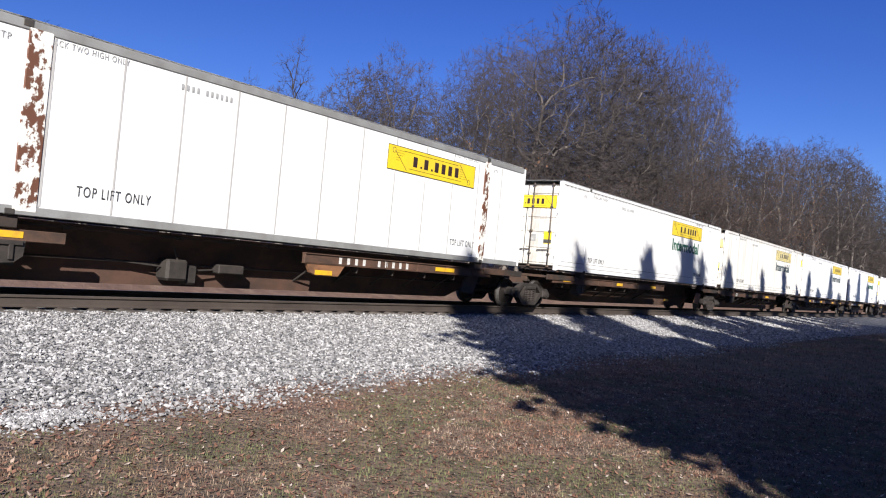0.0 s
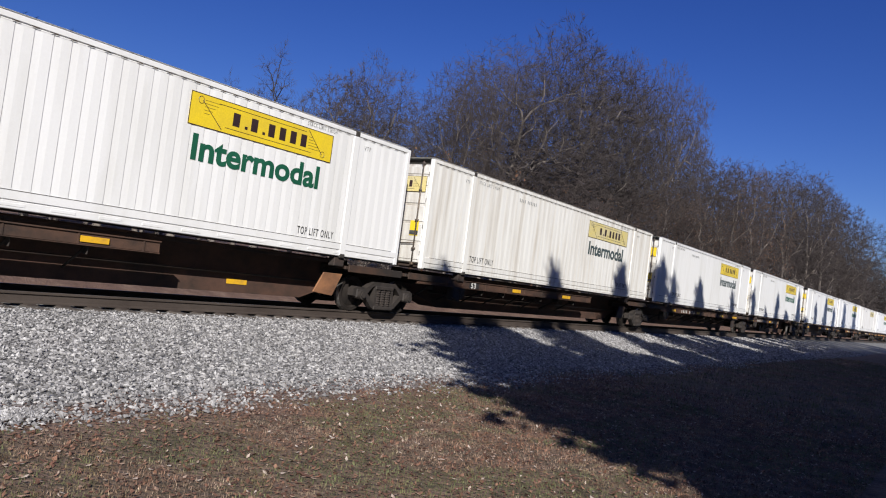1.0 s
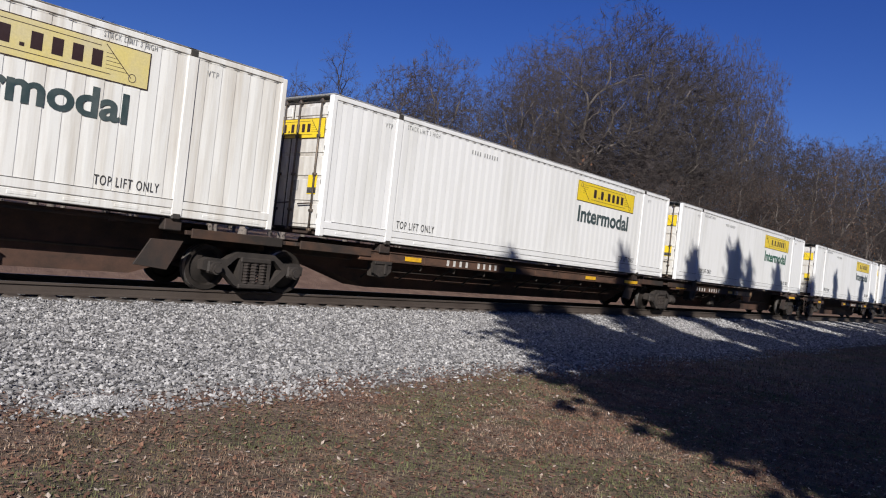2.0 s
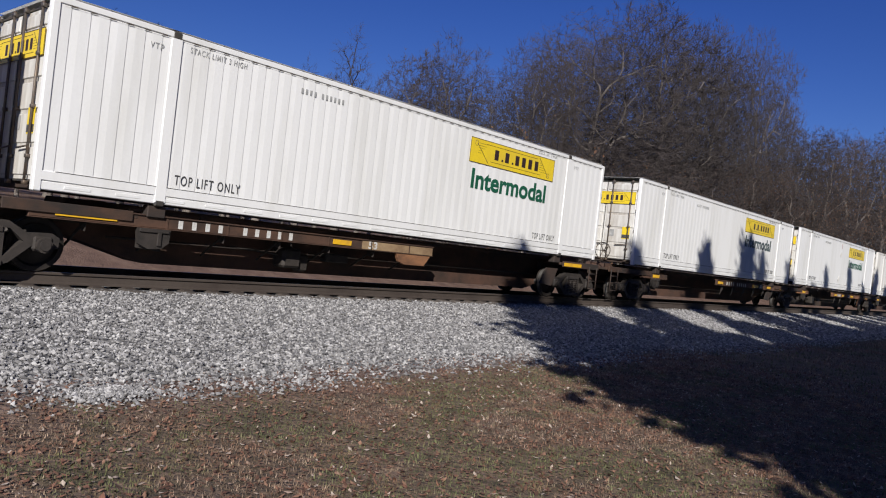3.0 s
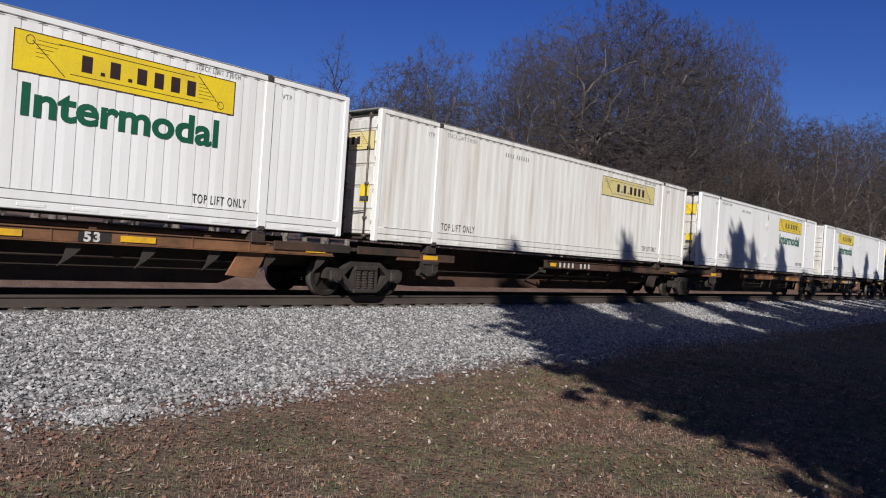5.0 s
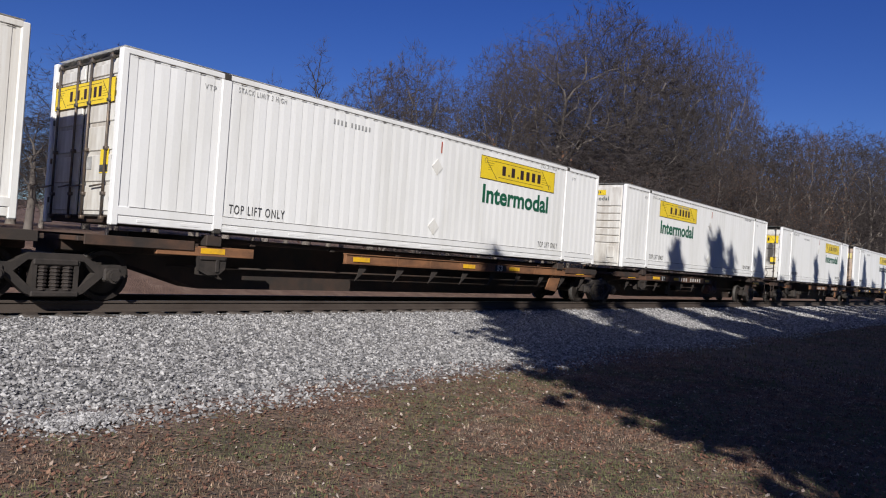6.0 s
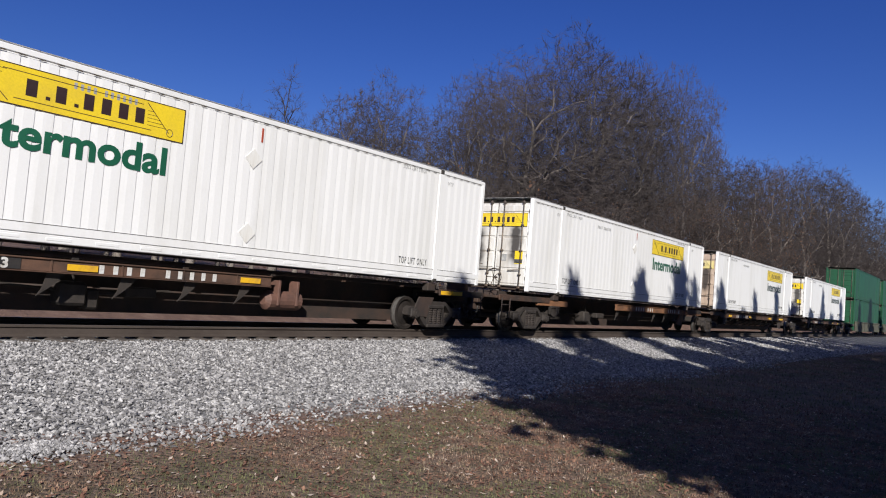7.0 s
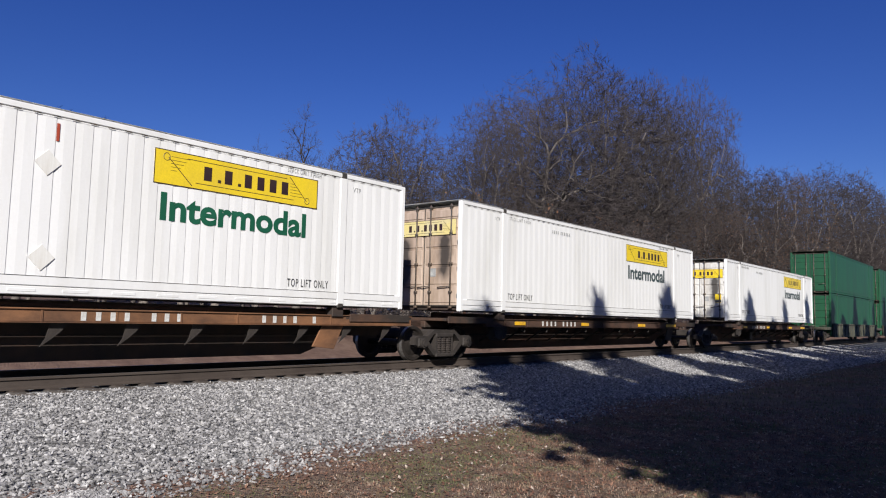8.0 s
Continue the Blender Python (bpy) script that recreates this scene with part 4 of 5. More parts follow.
for k, (x, (label, opts)) in enumerate(zip(STARTS, KINDS)):
    make_container(label, x, z=1.27 if k in (6, 8, 9) else 1.234, **opts)
    make_car(x, k, k in FIRST, k in LAST)
    if k in FIRST:
        make_truck(x + 0.64)
    if k in LAST:
        make_truck(x + {4: 15.35, 9: 14.6}.get(k, 15.0))
    else:
        make_truck((x + LONG + STARTS[k + 1]) / 2 + {1: -0.6, 2: -0.7, 5: 0.25, 6: 0.5, 8: -0.15, 10: 0.75}.get(k, 0.0))


def make_well_car(x_train):
    ob = tagged(new("well_car"), "grimy olive double-stack well car", "rail car", "well cars of the train")
    for s in (-1, 1):
        def wall():
            bm = bmesh.new()
            add_box(bm, 0.2, -0.05, 0.35, LONG - 0.2, 0.05, 1.25, 0.01)
            add_box(bm, 0.2, -0.1, 1.2, LONG - 0.2, 0.06, 1.3, 0.01)
            for k in range(16):
                add_box(bm, 0.6 + k, -0.09, 0.38, 0.68 + k, -0.04, 1.2)
            return to_mesh("well_side", bm, M["well"])
        put("well_side", once("wellside", wall), ob, pose(0, -1.38, 0) if s < 0 else pose(LONG, 1.38, 0, 0, 0, 180))
    put("well_floor", once("wellfloor", lambda: box("well_floor", M["well"], 0.2, -1.3, 0.36, LONG - 0.2, 1.3, 0.46)), ob)
    for x in (-1.6, LONG - 0.6):
        put("end_platform", once("wellend", lambda: box("end_platform", M["well"], 0, -1.3, 0.85, 2.2, 1.3, 1.05, 0.02)), ob, pose(x, 0, 0))
    TRAIN.append((ob, x_train, TRACK_Y, 0.0))


for k in range(5):
    x = 240.6 + 19.2 * k
    make_well_car(x)
    make_truck(x - 1.3)
    green = k in (0, 1, 2)
    for level in (0, 1):
        make_container("green ribbed container stacked two high" if green else "white ribbed container stacked two high", x, style="green" if green else "ribbed", word="" if green else "slate", sign=not green, stencils=False, z=0.47 + level * 2.92)
make_truck(240.6 + 19.2 * 5 - 1.3)


# ---- trees ----
def tube(v, f, pts, radii, sides):
    base = len(v)
    n = len(pts)
    for i, (p, r) in enumerate(zip(pts, radii)):
        d = (pts[min(i + 1, n - 1)] - pts[max(i - 1, 0)]).normalized()
        a = d.orthogonal().normalized()
        b = d.cross(a)
        for k in range(sides):
            t = 2 * math.pi * k / sides
            v.append(p + a * (r * math.cos(t)) + b * (r * math.sin(t)))
    for i in range(n - 1):
        for k in range(sides):
            a, b = base + i * sides + k, base + i * sides + (k + 1) % sides
            f.append((a, b, b + sides, a + sides))


def sliver(v, f, p, q, r):
    """A hair-thin twig's end."""
    d = (q - p).normalized()
    a = d.orthogonal().normalized() * r
    k = len(v)
    v.extend((p + a, p - a, q))
    f.append((k, k + 1, k + 2))


def needle(v, f, p, q, r):
    """A twig's end: three sides that meet in a point."""
    d = (q - p).normalized()
    a = d.orthogonal().normalized() * r
    b = d.cross(a)
    k = len(v)
    v.extend((p + a, p - 0.5 * a + 0.87 * b, p - 0.5 * a - 0.87 * b, q))
    f.extend(((k, k + 1, k + 3), (k + 1, k + 2, k + 3), (k + 2, k, k + 3)))


def limb_path(rnd, p, d, length, steps, wander, lift):
    pts, d = [p.copy()], d.normalized()
    for _ in range(steps):
        d = (d + Vector((rnd.uniform(-1, 1), rnd.uniform(-1, 1), rnd.uniform(-1, 1))) * wander + Vector((0, 0, lift))).normalized()
        pts.append(pts[-1] + d * (length / steps))
    return pts


def side_way(rnd, d, angle):
    a = d.orthogonal().normalized()
    a.rotate(Matrix.Rotation(rnd.uniform(0, 2 * math.pi), 3, d))
    return d * math.cos(angle) + a * math.sin(angle)


def bare_tree(seed, height, radius, tips=2800, ends=5, base=0.2, low=0.08, thick=0.0008, leaves=0.0, lumps=0.2, full=2.7):
    """A leafless hardwood: limbs that fork again and again until they reach twigs spread through a domed crown. Gives trunk and crown meshes."""
    rnd = random.Random(seed)
    rng = np.random.RandomState(seed)
    tv, tf, cv, cf, lv, lf = [], [], [], [], [], []
    mid = height * (0.42 + 0.3 * low)
    pts = []
    while len(pts) < tips:
        d = Vector(rng.normal(size=3)).normalized()
        edge = 0.90 + lumps * noise.noise(d * 2.0 + Vector((7.3 * seed, 0, 0))) + 0.12 * noise.noise(d * 5.0 + Vector((0, 3.1 * seed, 0)))
        flat = math.hypot(d.x, d.y)
        edge *= (flat ** full + abs(d.z) ** full) ** (-1 / full) * (1.0 if d.z > 0 else 0.96)
        q = d * edge * rng.rand() ** 0.42
        if q.z < 0 and rng.rand() < -0.6 * q.z:
            continue
        pts.append((q.x * radius, q.y * radius, mid + q.z * ((height - mid) if q.z > 0 else (mid - low * height))))
    pts = np.array(pts)

    def grow(p, idx, way):
        n = len(idx)
        r = max(0.0006 * height, 0.016 * height * (n / tips) ** 0.5)
        if n <= 2:
            for i in idx:
                tip = Vector(pts[i])
                bend = p.lerp(tip, 0.55) + Vector(rng.normal(size=3)) * 0.06 * (tip - p).length
                needle(cv, cf, p, bend, r)
                needle(cv, cf, bend, tip, r * 0.7)
                along = ((tip - bend).normalized() + Vector((tip.x / radius, tip.y / radius, 0.5)) * 0.35).normalized()
                for _ in range(ends):
                    q = p.lerp(bend, rnd.uniform(0.3, 1.0)) if rnd.random() < 0.4 else bend.lerp(tip, rnd.uniform(0.0, 1.0))
                    e = q + side_way(rnd, along, radians(rnd.uniform(10, 62))) * rnd.uniform(0.4, 1.1) * height * 0.033
                    sliver(cv, cf, q, e, thick * height)
                    if rnd.random() < leaves:
                        leaf(lv, lf, rnd, e, rnd.uniform(0.07, 0.15))
            return
        c = Vector(pts[idx].mean(0))
        to = c - p
        step = 0.26 if n > tips * 0.3 else 0.36 if n > 40 else 0.5
        q = p + to * step * rnd.uniform(0.85, 1.15)
        bend = p.lerp(q, 0.5) + way * 0.12 * to.length * step + Vector(rng.normal(size=3)) * 0.045 * to.length * step
        if n > 60:
            tube(tv, tf, [p, bend, q], [r, r * 0.93, r * 0.85], 6)
        elif n > 6:
            tube(cv, cf, [p, bend, q], [r, r * 0.9, r * 0.8], 3)
        else:
            needle(cv, cf, p, q, r)
        local = pts[idx] - pts[idx].mean(0)
        axis = np.linalg.svd(local.T @ local + np.eye(3) * 1e-6)[0][:, 0] + rng.normal(size=3) * 0.25
        key = local @ axis
        cut = np.quantile(key, rng.uniform(0.3, 0.7))
        one, two = idx[key <= cut], idx[key > cut]
        for part_idx in (one, two):
            if len(part_idx):
                grow(q, part_idx, (q - bend).normalized())

    trunk = limb_path(rnd, Vector((0, 0, -0.3)), Vector((0, 0, 1)), base * height + 0.3, 4, 0.05, 0.08)
    r0 = height * 0.0165
    tube(tv, tf, trunk, [r0 * (1.4, 1.1, 1.0, 0.94, 0.88)[j] for j in range(5)], 8)
    grow(trunk[-1], np.arange(tips), Vector((0, 0, 1)))
    return mesh_from("trunk", tv, tf, M["bark"], smooth=True), mesh_from("crown", cv, cf, M["twig"]), (mesh_from("foliage", lv, lf, M["russet"]) if leaves else None)


def leaf(v, f, rnd, p, s):
    a = Vector((rnd.uniform(-1, 1), rnd.uniform(-1, 1), rnd.uniform(-1, 1))).normalized()
    b = a.orthogonal().normalized()
    c = a.cross(b)
    k = len(v)
    v.extend((p, p + b * s * 0.45 + a * s * 0.55, p + a * s * 1.2 + c * s * 0.2, p - b * s * 0.45 + a * s * 0.55))
    f.append((k, k + 1, k + 2, k + 3))


def plant(meshes, name, x, y, height, turn, wide, label, category="tree", group="trees behind the track"):
    ob = tagged(new(name), label, category, group)
    for part_name, me in zip(("trunk", "crown", "foliage"), meshes):
        if me:
            put(part_name, me, ob)
    ob.matrix_basis = pose(x, y, ground_z(x, y), 0, 0, turn) @ Matrix.Diagonal((wide, wide, height, 1))
    return ob


# each kind with the height and the radius that it is built with
OAK = [(bare_tree(11, 24, 8.5, 6500, 6, thick=0.00062, full=3.2), 24, 8.5), (bare_tree(12, 24, 7.5, 6500, 6, thick=0.00062, full=3.2), 24, 7.5), (bare_tree(13, 24, 8.0, 6000, 6, 0.14, thick=0.00062, full=3.2), 24, 8.0)]
FAR_OAK = [(bare_tree(14, 24, 8.0, 3200, 6, 0.1, 0.02, 0.0009), 24, 8.0), (bare_tree(15, 24, 7.0, 3200, 6, 0.08, 0.02, 0.0009), 24, 7.0)]
RUSSET = [(bare_tree(21, 20, 6.5, 2800, 6, 0.08, 0.03, 0.0008, 0.16), 20, 6.5), (bare_tree(22, 20, 6.0, 2800, 6, 0.08, 0.03, 0.0008, 0.06), 20, 6.0)]
SLIM = [(bare_tree(31, 13, 1.6, 900, 5, 0.35, 0.12, 0.0005, full=2.0), 13, 1.6), (bare_tree(32, 13, 2.2, 900, 5, 0.3, 0.12, 0.0005, full=2.0), 13, 2.2)]
MID = [(bare_tree(33, 14, 4.0, 3200, 6, 0.14, 0.06, 0.0008), 14, 4.0), (bare_tree(34, 14, 3.6, 3200, 6, 0.12, 0.06, 0.0008), 14, 3.6)]
BRUSH = [(bare_tree(41, 6, 2.8, 900, 6, 0.04, 0.02, 0.0011, 0.02), 6, 2.8), (bare_tree(42, 6, 2.4, 900, 6, 0.04, 0.02, 0.0011, 0.008), 6, 2.4)]


def stand(kind, name, az, y, rise, wide, label, category="tree", group="trees behind the track"):
    """Plants a tree by its bearing from the track's direction, its row, the angle its top rises to, and its radius."""
    x = y / math.tan(radians(az))
    g = ground_z(x, y)
    top = 1.06 + math.hypot(x, y) * math.tan(radians(rise)) - g
    meshes, h, r = kind
    plant(meshes, name, x, y, top / h, 137 * az % 360, wide / r, label, category, group)


for az, y, rise, wide, kind in (
        (31.4, 31, 19.4, 8.4, 0), (26.6, 31, 19.9, 8.4, 1), (35.9, 31, 16.6, 3.8, 2), (23.0, 33, 18.0, 5.6, 2), (20.2, 30, 17.6, 5.4, 0),
        (28.6, 42, 18.6, 9.5, 2), (33.4, 40, 17.4, 6.5, 1), (24.6, 43, 16.8, 8.0, 0), (19.0, 36, 14.2, 5.0, 1)):
    stand(OAK[kind], "hardwood_tree", az, y, rise, wide, "tall leafless hardwood with a dome of grey-brown twigs")
for az, y, rise, wide, kind in (
        (17.2, 26, 11.6, 5.0, 1), (15.4, 27, 11.7, 5.5, 0), (13.6, 26, 11.3, 6.0, 0), (19.3, 25, 9.6, 5.0, 0), (22.0, 25, 8.6, 4.5, 0), (17.6, 25, 8.4, 5.0, 0),
        (25.5, 25.5, 8.4, 4.2, 1), (29.0, 26, 8.6, 4.0, 0), (33.0, 26, 8.4, 3.6, 1), (15.0, 34, 11.0, 7.0, 1)):
    stand(RUSSET[kind], "russet_tree", az, y, rise, wide, "nearly bare tree with a few russet leaves")
for az, y, rise, wide, kind in (
        (11.6, 26, 11.6, 6.5, 0), (10.3, 26, 11.0, 7.0, 1), (9.2, 26, 10.0, 7.0, 0), (8.3, 26, 9.0, 8.0, 1), (12.7, 30, 11.0, 7.0, 1), (14.5, 36, 11.2, 8.0, 0), (16.6, 35, 11.4, 6.5, 1), (10.9, 33, 10.6, 9.0, 0), (9.7, 34, 10.0, 9.0, 1), (7.4, 26, 8.2, 9.0, 0), (6.4, 27, 7.4, 10.0, 1)):
    stand(FAR_OAK[kind], "hardwood_tree", az, y, rise, wide, "tall leafless hardwood with a dome of grey-brown twigs")
for az, y, rise, wide, kind in ((42.2, 32, 16.9, 3.6, 0), (45.4, 33, 14.9, 3.2, 1), (43.6, 38, 14.6, 3.6, 1), (40.4, 40, 13.6, 4.0, 0), (39.4, 35, 14.4, 3.2, 1), (47.6, 36, 12.6, 2.6, 0), (51.8, 38, 12.4, 2.6, 1), (54.2, 38, 11.6, 2.4, 0), (58.5, 36, 10.4, 2.6, 1), (64, 34, 9.4, 2.4, 0), (57, 47, 10.0, 4.2, 0), (61, 45, 9.4, 4.0, 1), (65.5, 46, 9.6, 4.2, 0), (70, 44, 8.6, 4.0, 1), (75, 46, 8.8, 4.2, 0), (80, 44, 8.4, 4.0, 1), (87, 46, 8.6, 4.4, 0)):
    stand(MID[kind], "hardwood_tree", az, y, rise, wide, "middling leafless hardwood with fanning branches")
for az, y, rise, wide, kind in ((50.3, 30, 16.9, 1.5, 0), (53.5, 30, 14.0, 1.2, 1), (48.6, 31, 12.6, 1.4, 1), (56.2, 31, 11.0, 1.4, 0), (69, 30, 9.6, 1.6, 1), (76, 30, 9.4, 1.8, 0)):
    stand(SLIM[kind], "young_tree", az, y, rise, wide, "slender leafless tree with upright branches")
rnd = random.Random(5)
for k in range(40):
    x = 20 + 2.6 * k + rnd.uniform(-1.2, 1.2)
    y = 24.0 + rnd.uniform(-0.8, 4.5)
    tall = rnd.uniform(0.5, 1.1) * (1.0 if x < 30 else 1.5)
    plant(BRUSH[k % 2][0], "brush", x, y, tall, rnd.uniform(0, 360), rnd.uniform(0.9, 1.5), "leafless scrub with thin tangled stems", "bush", "scrub behind the track")
for k in range(11):
    plant(BRUSH[k % 2][0], "brush", 1 + 2.4 * k + rnd.uniform(-0.8, 0.8), 36 + rnd.uniform(-1.5, 3.0), rnd.uniform(0.6, 0.95), rnd.uniform(0, 360), rnd.uniform(1.0, 1.5), "leafless scrub with thin tangled stems", "bush", "scrub behind the track")
for k in range(8):
    x = 28 + 22 * k + rnd.uniform(-5, 5)
    plant(FAR_OAK[k % 2][0], "hardwood_tree", x, 46 + rnd.uniform(-3, 8), rnd.uniform(0.5, 0.62), rnd.uniform(0, 360), 1.0, "tall leafless hardwood with a dome of grey-brown twigs")
for k in range(7):
    x = 175 + 24 * k
    plant(FAR_OAK[k % 2][0], "hardwood_tree", x, 30 + rnd.uniform(-4, 6), rnd.uniform(0.85, 1.05), rnd.uniform(0, 360), 1.2, "tall leafless hardwood with a dome of grey-brown twigs")


def evergreen(seed, height, radius, low, lean=0.0, taper=0.7):
    """A narrow pine: a trunk bare to the height low, and sprays of small dark needles on rising boughs above."""
    r = random.Random(seed)
    tv, tf, lv, lf = [], [], [], []
    tube(tv, tf, [Vector((0, 0, -0.3)), Vector((0.05 + 0.5 * lean, 0, height * 0.5)), Vector((0.97 * lean, 0.05, height * 0.97))], [height * 0.016, height * 0.01, 0.02], 7)
    boughs = int(height * 15)
    for k in range(boughs):
        s = (k + r.random()) / boughs
        z = height * (low + (1 - low) * s)
        shape = min(1.0, 0.45 + 2.2 * s) * (1 - s) ** taper
        reach = radius * shape * r.uniform(0.5, 1.15) + 0.12
        a = r.uniform(0, 2 * math.pi)
        d = Vector((math.cos(a), math.sin(a), r.uniform(0.15, 0.8)))
        p0 = Vector((lean * z / height, 0, z))
        p1 = p0 + d.normalized() * reach
        needle(tv, tf, p0, p1, 0.03)
        for _ in range(14):
            p = p0.lerp(p1, r.uniform(0.15, 1.0)) + Vector((r.uniform(-0.24, 0.24), r.uniform(-0.24, 0.24), r.uniform(-0.24, 0.3)))
            leaf(lv, lf, r, p, r.uniform(0.22, 0.46))
    return mesh_from("trunk", tv, tf, M["bark"], smooth=True), mesh_from("crown", lv, lf, M["needle"]), None


PINE = [evergreen(51, 14.0, 3.2, 0.30), evergreen(52, 14.0, 1.9, 0.46), evergreen(53, 14.0, 3.4, 0.24), evergreen(54, 14.0, 2.4, 0.3), evergreen(55, 14.0, 3.0, 0.10), evergreen(56, 14.0, 2.4, 0.37, -5.1), evergreen(57, 14.0, 2.3, 0.16, -4.2), evergreen(58, 14.0, 1.5, 0.3, 0.0, 0.28)]


def pine_for(shadow_x, shadow_z, row_y, kind, wide=1.0):
    """Stands a pine in the row so that its top's shadow falls on the train's side at that place and height."""
    run = (11.85 - row_y) / -SUN_DIR.y
    x, z = shadow_x + SUN_DIR.x * run, shadow_z + SUN_DIR.z * run
    g = ground_z(x, row_y)
    plant(PINE[kind], "pine_tree", x, row_y, (z - g) / 14.0, (40 * kind + 17 * shadow_x) % 360, wide, "unseen dense evergreen behind the lawn, added for its shade", "tree", "evergreens behind the lawn")


for sx, sz, ry, kind, wide in (
        (22.9, 1.6, -5.0, 3, 0.7), (20.5, -5.2, -5.0, 3, 0.62), (20.9, -7.2, -4.6, 4, 0.6), (21.4, -3.0, -5.0, 1, 0.7), (22.3, -4.5, -5.2, 1, 0.75), (24.4, 0.3, -5.6, 3, 0.7), (24.9, -3.4, -5.0, 4, 0.9), (26.5, -4.2, -5.2, 4, 0.9), (28.7, 2.0, -4.6, 7, 0.55), (29.6, -4.0, -6.0, 4, 0.9),
        (30.8, -3.4, -3.0, 3, 0.7), (33.2, 2.5, -4.8, 7, 0.8), (35.0, 2.0, -5.0, 7, 0.62), (35.4, -4.0, -2.8, 4, 0.8), (37.2, -1.4, -6.5, 3, 0.8), (39.3, 1.9, -4.8, 7, 0.7), (41.6, -4.0, -2.8, 4, 0.8), (43.4, 0.9, -5.5, 1, 0.7),
        (45.5, 2.0, -5, 3, 0.6), (48.0, -1.6, -2.8, 4, 0.7), (50.5, 2.3, -5, 3, 0.6), (53, -3.4, -2.8, 4, 0.8), (54.4, 1.0, -6, 1, 0.8), (57.5, 2.4, -5, 3, 0.65), (61, 1.4, -2.8, 1, 0.9), (65, 3.0, -5, 0, 0.6), (69, 1.2, -5, 1, 1.0), (73, 2.4, -5, 3, 0.8), (78, 3.2, -5, 0, 0.7), (83, 2.6, -5, 3, 0.8), (90, 3.2, -5, 0, 0.9), (98, 3.2, -5, 2, 1.0)):
    pine_for(sx, sz, ry, kind, wide)
for k in range(11):          # an added low row, out of view, that blocks skylight from the lawn
    pine_for(29 + 4.6 * k + 0.8 * math.sin(5.0 * k), -4.4 - 0.8 * (k % 2), -1.6, (4, 2, 4)[k % 3], 0.75)
for k in range(14):          # added woods behind the first row, out of view, to darken the shade
    plant(PINE[(4, 2, 4, 0)[k % 4]], "pine_tree", 4.2 + 5.2 * k + 0.9 * math.sin(7.0 * k), -8.2 - 1.3 * (k % 3), (1.06 if k < 5 else 0.96) + 0.06 * (k % 3), 47 * k, 1.35, "unseen dense evergreen behind the lawn, added for its shade", "tree", "evergreens behind the lawn")
# a further unseen row, added to close off more of the sky
for k in range(5):
    plant(PINE[(0, 2, 4)[k % 3]], "pine_tree", 8 + 12 * k, -12.5 - 1.5 * (k % 2), 1.25, 47 * k, 1.6, "unseen dense evergreen behind the lawn, added for its shade", "tree", "evergreens behind the lawn")
# two unseen pines, their lean chosen to shape the shadow's left edge
plant(PINE[6], "pine_tree", 1.9, -4.8, 15.0 / 14, 0, 1.0, "unseen evergreen behind the lawn, leaned to fit its shadow", "tree", "evergreens behind the lawn")
plant(PINE[5], "pine_tree", 0.8, -4.5, 15.5 / 14, 0, 1.0, "unseen evergreen behind the lawn, leaned to fit its shadow", "tree", "evergreens behind the lawn")


# ---- loose cover ----
def scatter(name, shape_v, shape_f, places, mat, label, category):
    """Many copies of one small shape in a single mesh; places: rows of x, y, z, turn, tilt, size, stretch."""
    P = np.array(places)
    V = np.array(shape_v, dtype=np.float64)
    n, k = len(P), len(V)
    ca, sa, cb, sb = np.cos(P[:, 3]), np.sin(P[:, 3]), np.cos(P[:, 4]), np.sin(P[:, 4])
    jig = 1 + 0.7 * (np.random.rand(n, k, 3) - 0.5)
    W3 = V[None] * jig * P[:, 5][:, None, None]
    W3[:, :, 0] *= P[:, 6][:, None]
    x, y, z = W3[..., 0], W3[..., 1] * cb[:, None] - W3[..., 2] * sb[:, None], W3[..., 1] * sb[:, None] + W3[..., 2] * cb[:, None]
    out = np.stack([x * ca[:, None] - y * sa[:, None] + P[:, 0:1], x * sa[:, None] + y * ca[:, None] + P[:, 1:2], z + P[:, 2:3]], -1).reshape(-1, 3)
    F = np.array(shape_f)
    faces = (F[None] + (np.arange(n) * k)[:, None, None]).reshape(-1, F.shape[1])
    me = bpy.data.meshes.new(name)
    me.vertices.add(len(out))
    me.vertices.foreach_set("co", out.ravel())
    me.loops.add(faces.size)
    me.loops.foreach_set("vertex_index", faces.ravel())
    me.polygons.add(len(faces))
    me.polygons.foreach_set("loop_start", np.arange(0, faces.size, F.shape[1]))
    me.materials.append(mat)
    me.update(calc_edges=True)
    me.shade_flat()
    return tagged(put(name, me), label, category, kind="stuff")


STONE_V = [(1, 0.2, 0), (-1, 0.1, 0.15), (-0.2, 0.85, 0.1), (0.25, -0.85, 0), (-0.15, 0.1, 0.6), (0.1, 0, -0.6)]
STONE_F = [(0, 2, 4), (2, 1, 4), (1, 3, 4), (3, 0, 4), (2, 0, 5), (1, 2, 5), (3, 1, 5), (0, 3, 5)]
rs = np.random.RandomState(3)


def edge_y(x):
    """Where the ballast gives way to the lawn."""
    return 6.35 + 0.35 * math.sin(x * 0.9 + 1.0) * (1 if x < 6 else 0.5) + 0.25 * noise.noise((x * 1.3, 0, 0))


rows = []
while len(rows) < 84000:
    x, y = -1 + 27 * rs.rand() ** 1.3, 5.7 + 6.3 * rs.rand()
    if y < edge_y(x) + rs.normal() * 0.34:
        continue
    s = rs.uniform(0.014, 0.032)
    rows.append((x, y, ground_z(x, y) + s * rs.uniform(-0.1, 0.75), rs.rand() * 6.3, rs.rand() * 6.3, s, rs.uniform(0.7, 1.5)))
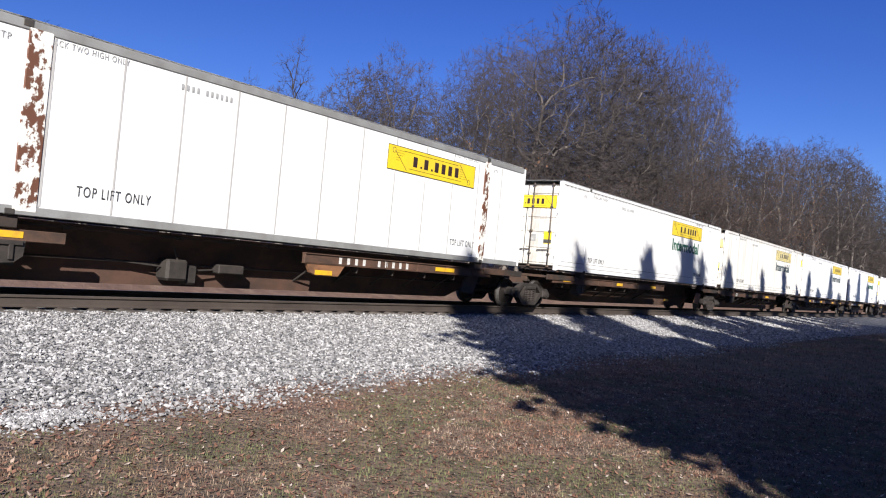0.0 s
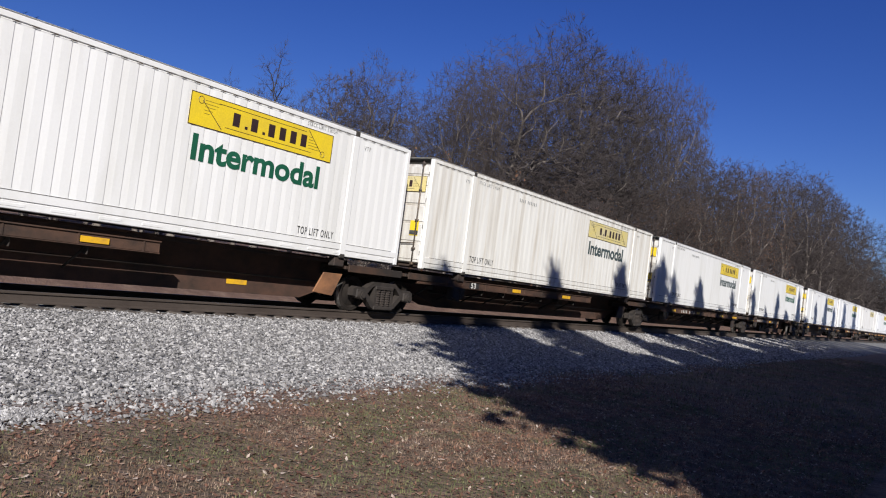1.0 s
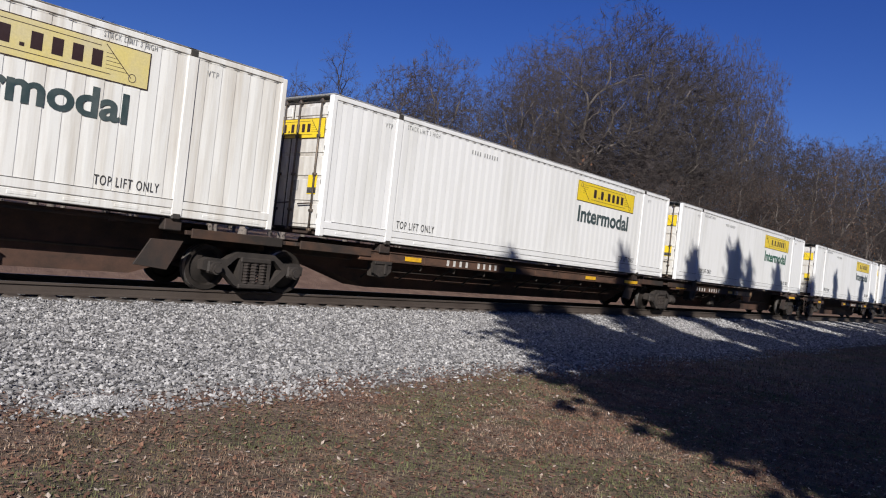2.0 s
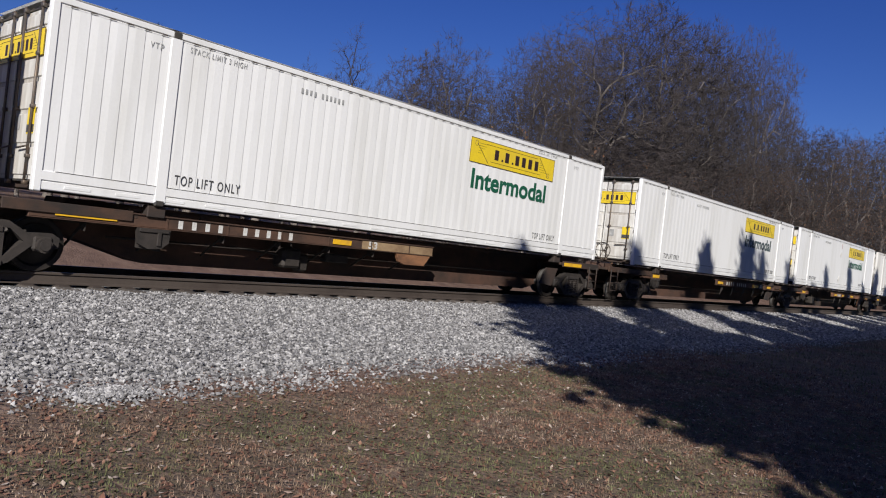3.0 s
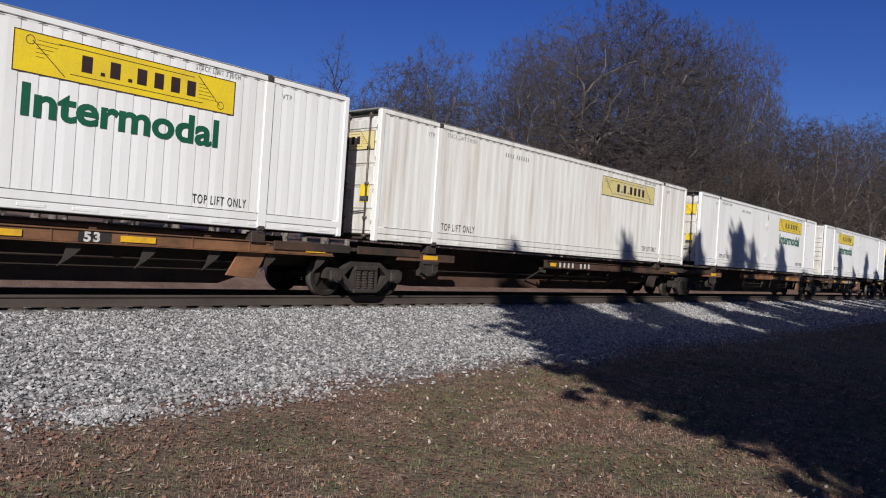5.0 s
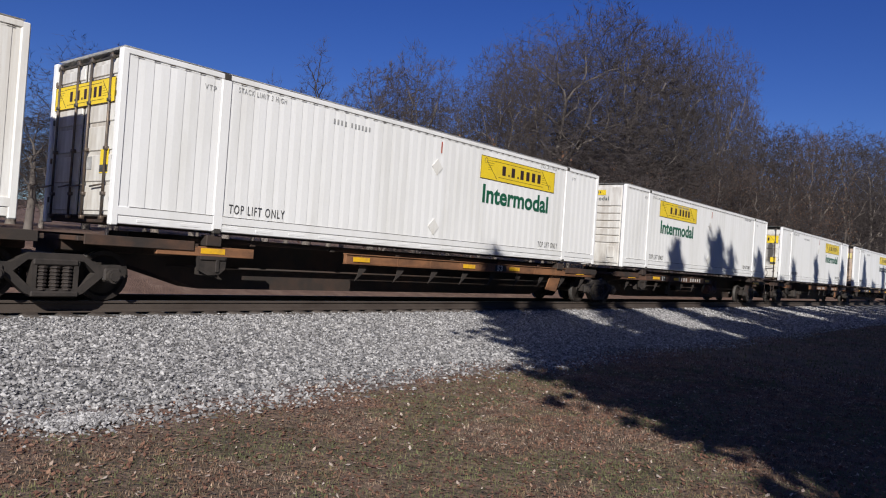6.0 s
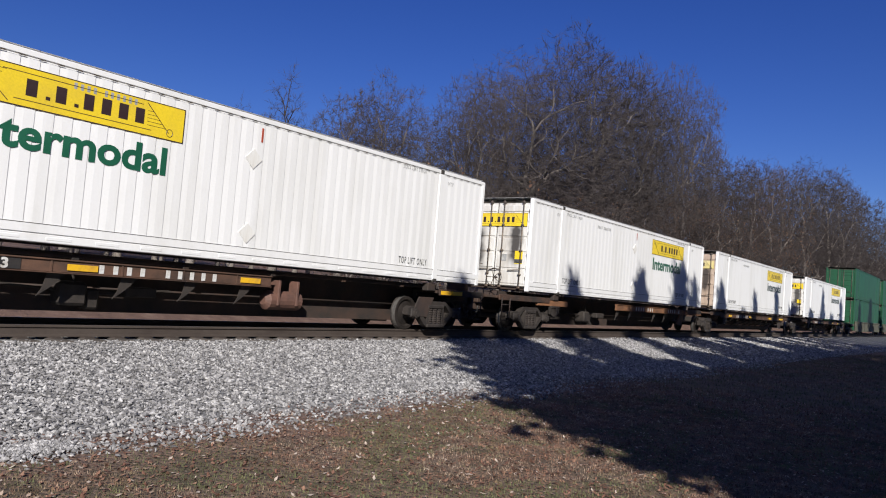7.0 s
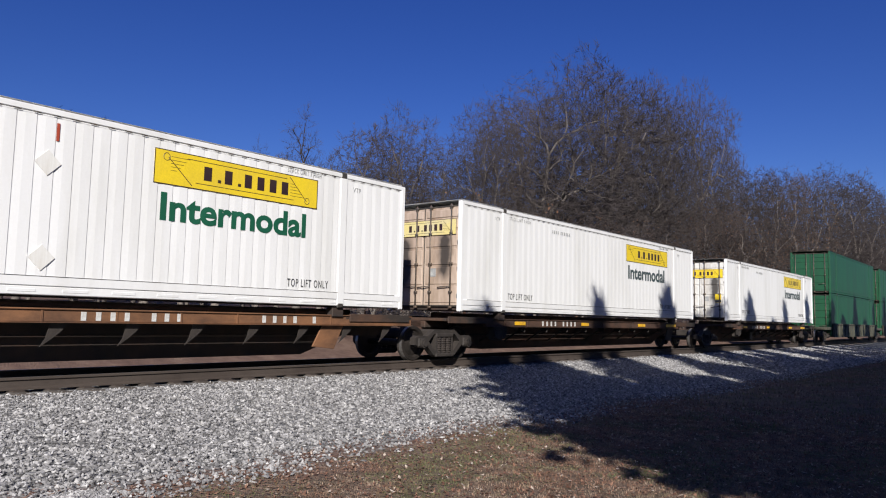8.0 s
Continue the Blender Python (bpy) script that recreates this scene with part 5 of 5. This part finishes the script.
for _ in range(900):          # a spilled heap of pale gravel at the lawn's edge
    x, y = 2.9 + rs.normal() * 0.22, 6.15 + rs.normal() * 0.13
    s = rs.uniform(0.012, 0.025)
    rows.append((x, y, ground_z(x, y) + 0.05 * max(0.0, 1 - ((x - 2.9) / 0.5) ** 2 - ((y - 6.15) / 0.3) ** 2), rs.rand() * 6.3, rs.rand() * 6.3, s, 1.1))
for _ in range(22000):
    x, y = 26 + 34 * rs.rand(), 6.2 + 5.8 * rs.rand()
    s = rs.uniform(0.03, 0.055)
    rows.append((x, y, ground_z(x, y) + s * rs.uniform(-0.1, 0.6), rs.rand() * 6.3, rs.rand() * 6.3, s, rs.uniform(0.7, 1.5)))
for _ in range(6000):
    x, y = 40 * rs.rand(), 12.6 + 3.6 * rs.rand()
    s = rs.uniform(0.03, 0.05)
    rows.append((x, y, ground_z(x, y) + s * 0.3, rs.rand() * 6.3, rs.rand() * 6.3, s, rs.uniform(0.8, 1.5)))
scatter("ballast_stones", STONE_V, STONE_F, rows, M["stone"], "grey crushed-stone ballast beside the rails", "ballast")

BLADE_V = [(-0.13, 0, 0), (0.13, 0, 0), (0.0, 0.5, 1.0)]
BLADE_F = [(0, 1, 2)]
rows = []
while len(rows) < 270000:
    x, y = 13 * rs.rand() ** 0.9 - 0.5, 0.8 + 5.9 * rs.rand()
    if y > edge_y(x) - 0.1 - 0.9 * rs.rand() ** 1.5 or noise.noise((x * 1.1, y * 1.1, 7)) < rs.uniform(-1.6, -0.05):
        continue
    s = rs.uniform(0.012, 0.03)
    rows.append((x, y, ground_z(x, y) - 0.002, rs.rand() * 6.3, rs.normal() * 1.0, s, rs.uniform(0.7, 1.5)))
for _ in range(70000):
    x, y = 12 + 34 * rs.rand(), 0.5 + 6.0 * rs.rand()
    s = rs.uniform(0.03, 0.06)
    rows.append((x, y, ground_z(x, y) - 0.002, rs.rand() * 6.3, rs.normal() * 1.0, s, rs.uniform(0.7, 1.5)))
scatter("grass", BLADE_V, BLADE_F, rows, M["blade"], "short dormant winter grass, tan with green patches", "grass")

LEAF_V = [(0, -1, 0.1), (0.55, -0.1, 0.0), (0.1, 1, 0.25), (-0.5, 0.1, 0.12)]
rows = []
while len(rows) < 36000:
    x, y = 16 * rs.rand() - 0.5, 0.8 + 6.1 * rs.rand()
    if y > edge_y(x) + 0.3 + rs.normal() * 0.3:
        continue
    s = rs.uniform(0.009, 0.029)
    rows.append((x, y, ground_z(x, y) + 0.012, rs.rand() * 6.3, rs.normal() * 0.35, s, rs.uniform(0.8, 1.3)))
for x, y in ((4.0, 3.9), (2.3, 3.1)):
    rows.append((x, y, ground_z(x, y) + 0.02, 0.4, 0.2, 0.06, 1.2))
scatter("leaf_litter", LEAF_V, [(0, 1, 2), (0, 2, 3)], rows, M["litter"], "brown fallen leaves scattered over the lawn", "leaves")


# ---- movement ----
SPEED = 22.96


def motions():
    for ob, x, y, z in TRAIN:
        walk(ob, [(0.5 * k, pose(x - SPEED * 0.5 * k, y, z)) for k in range(17)])


motions()
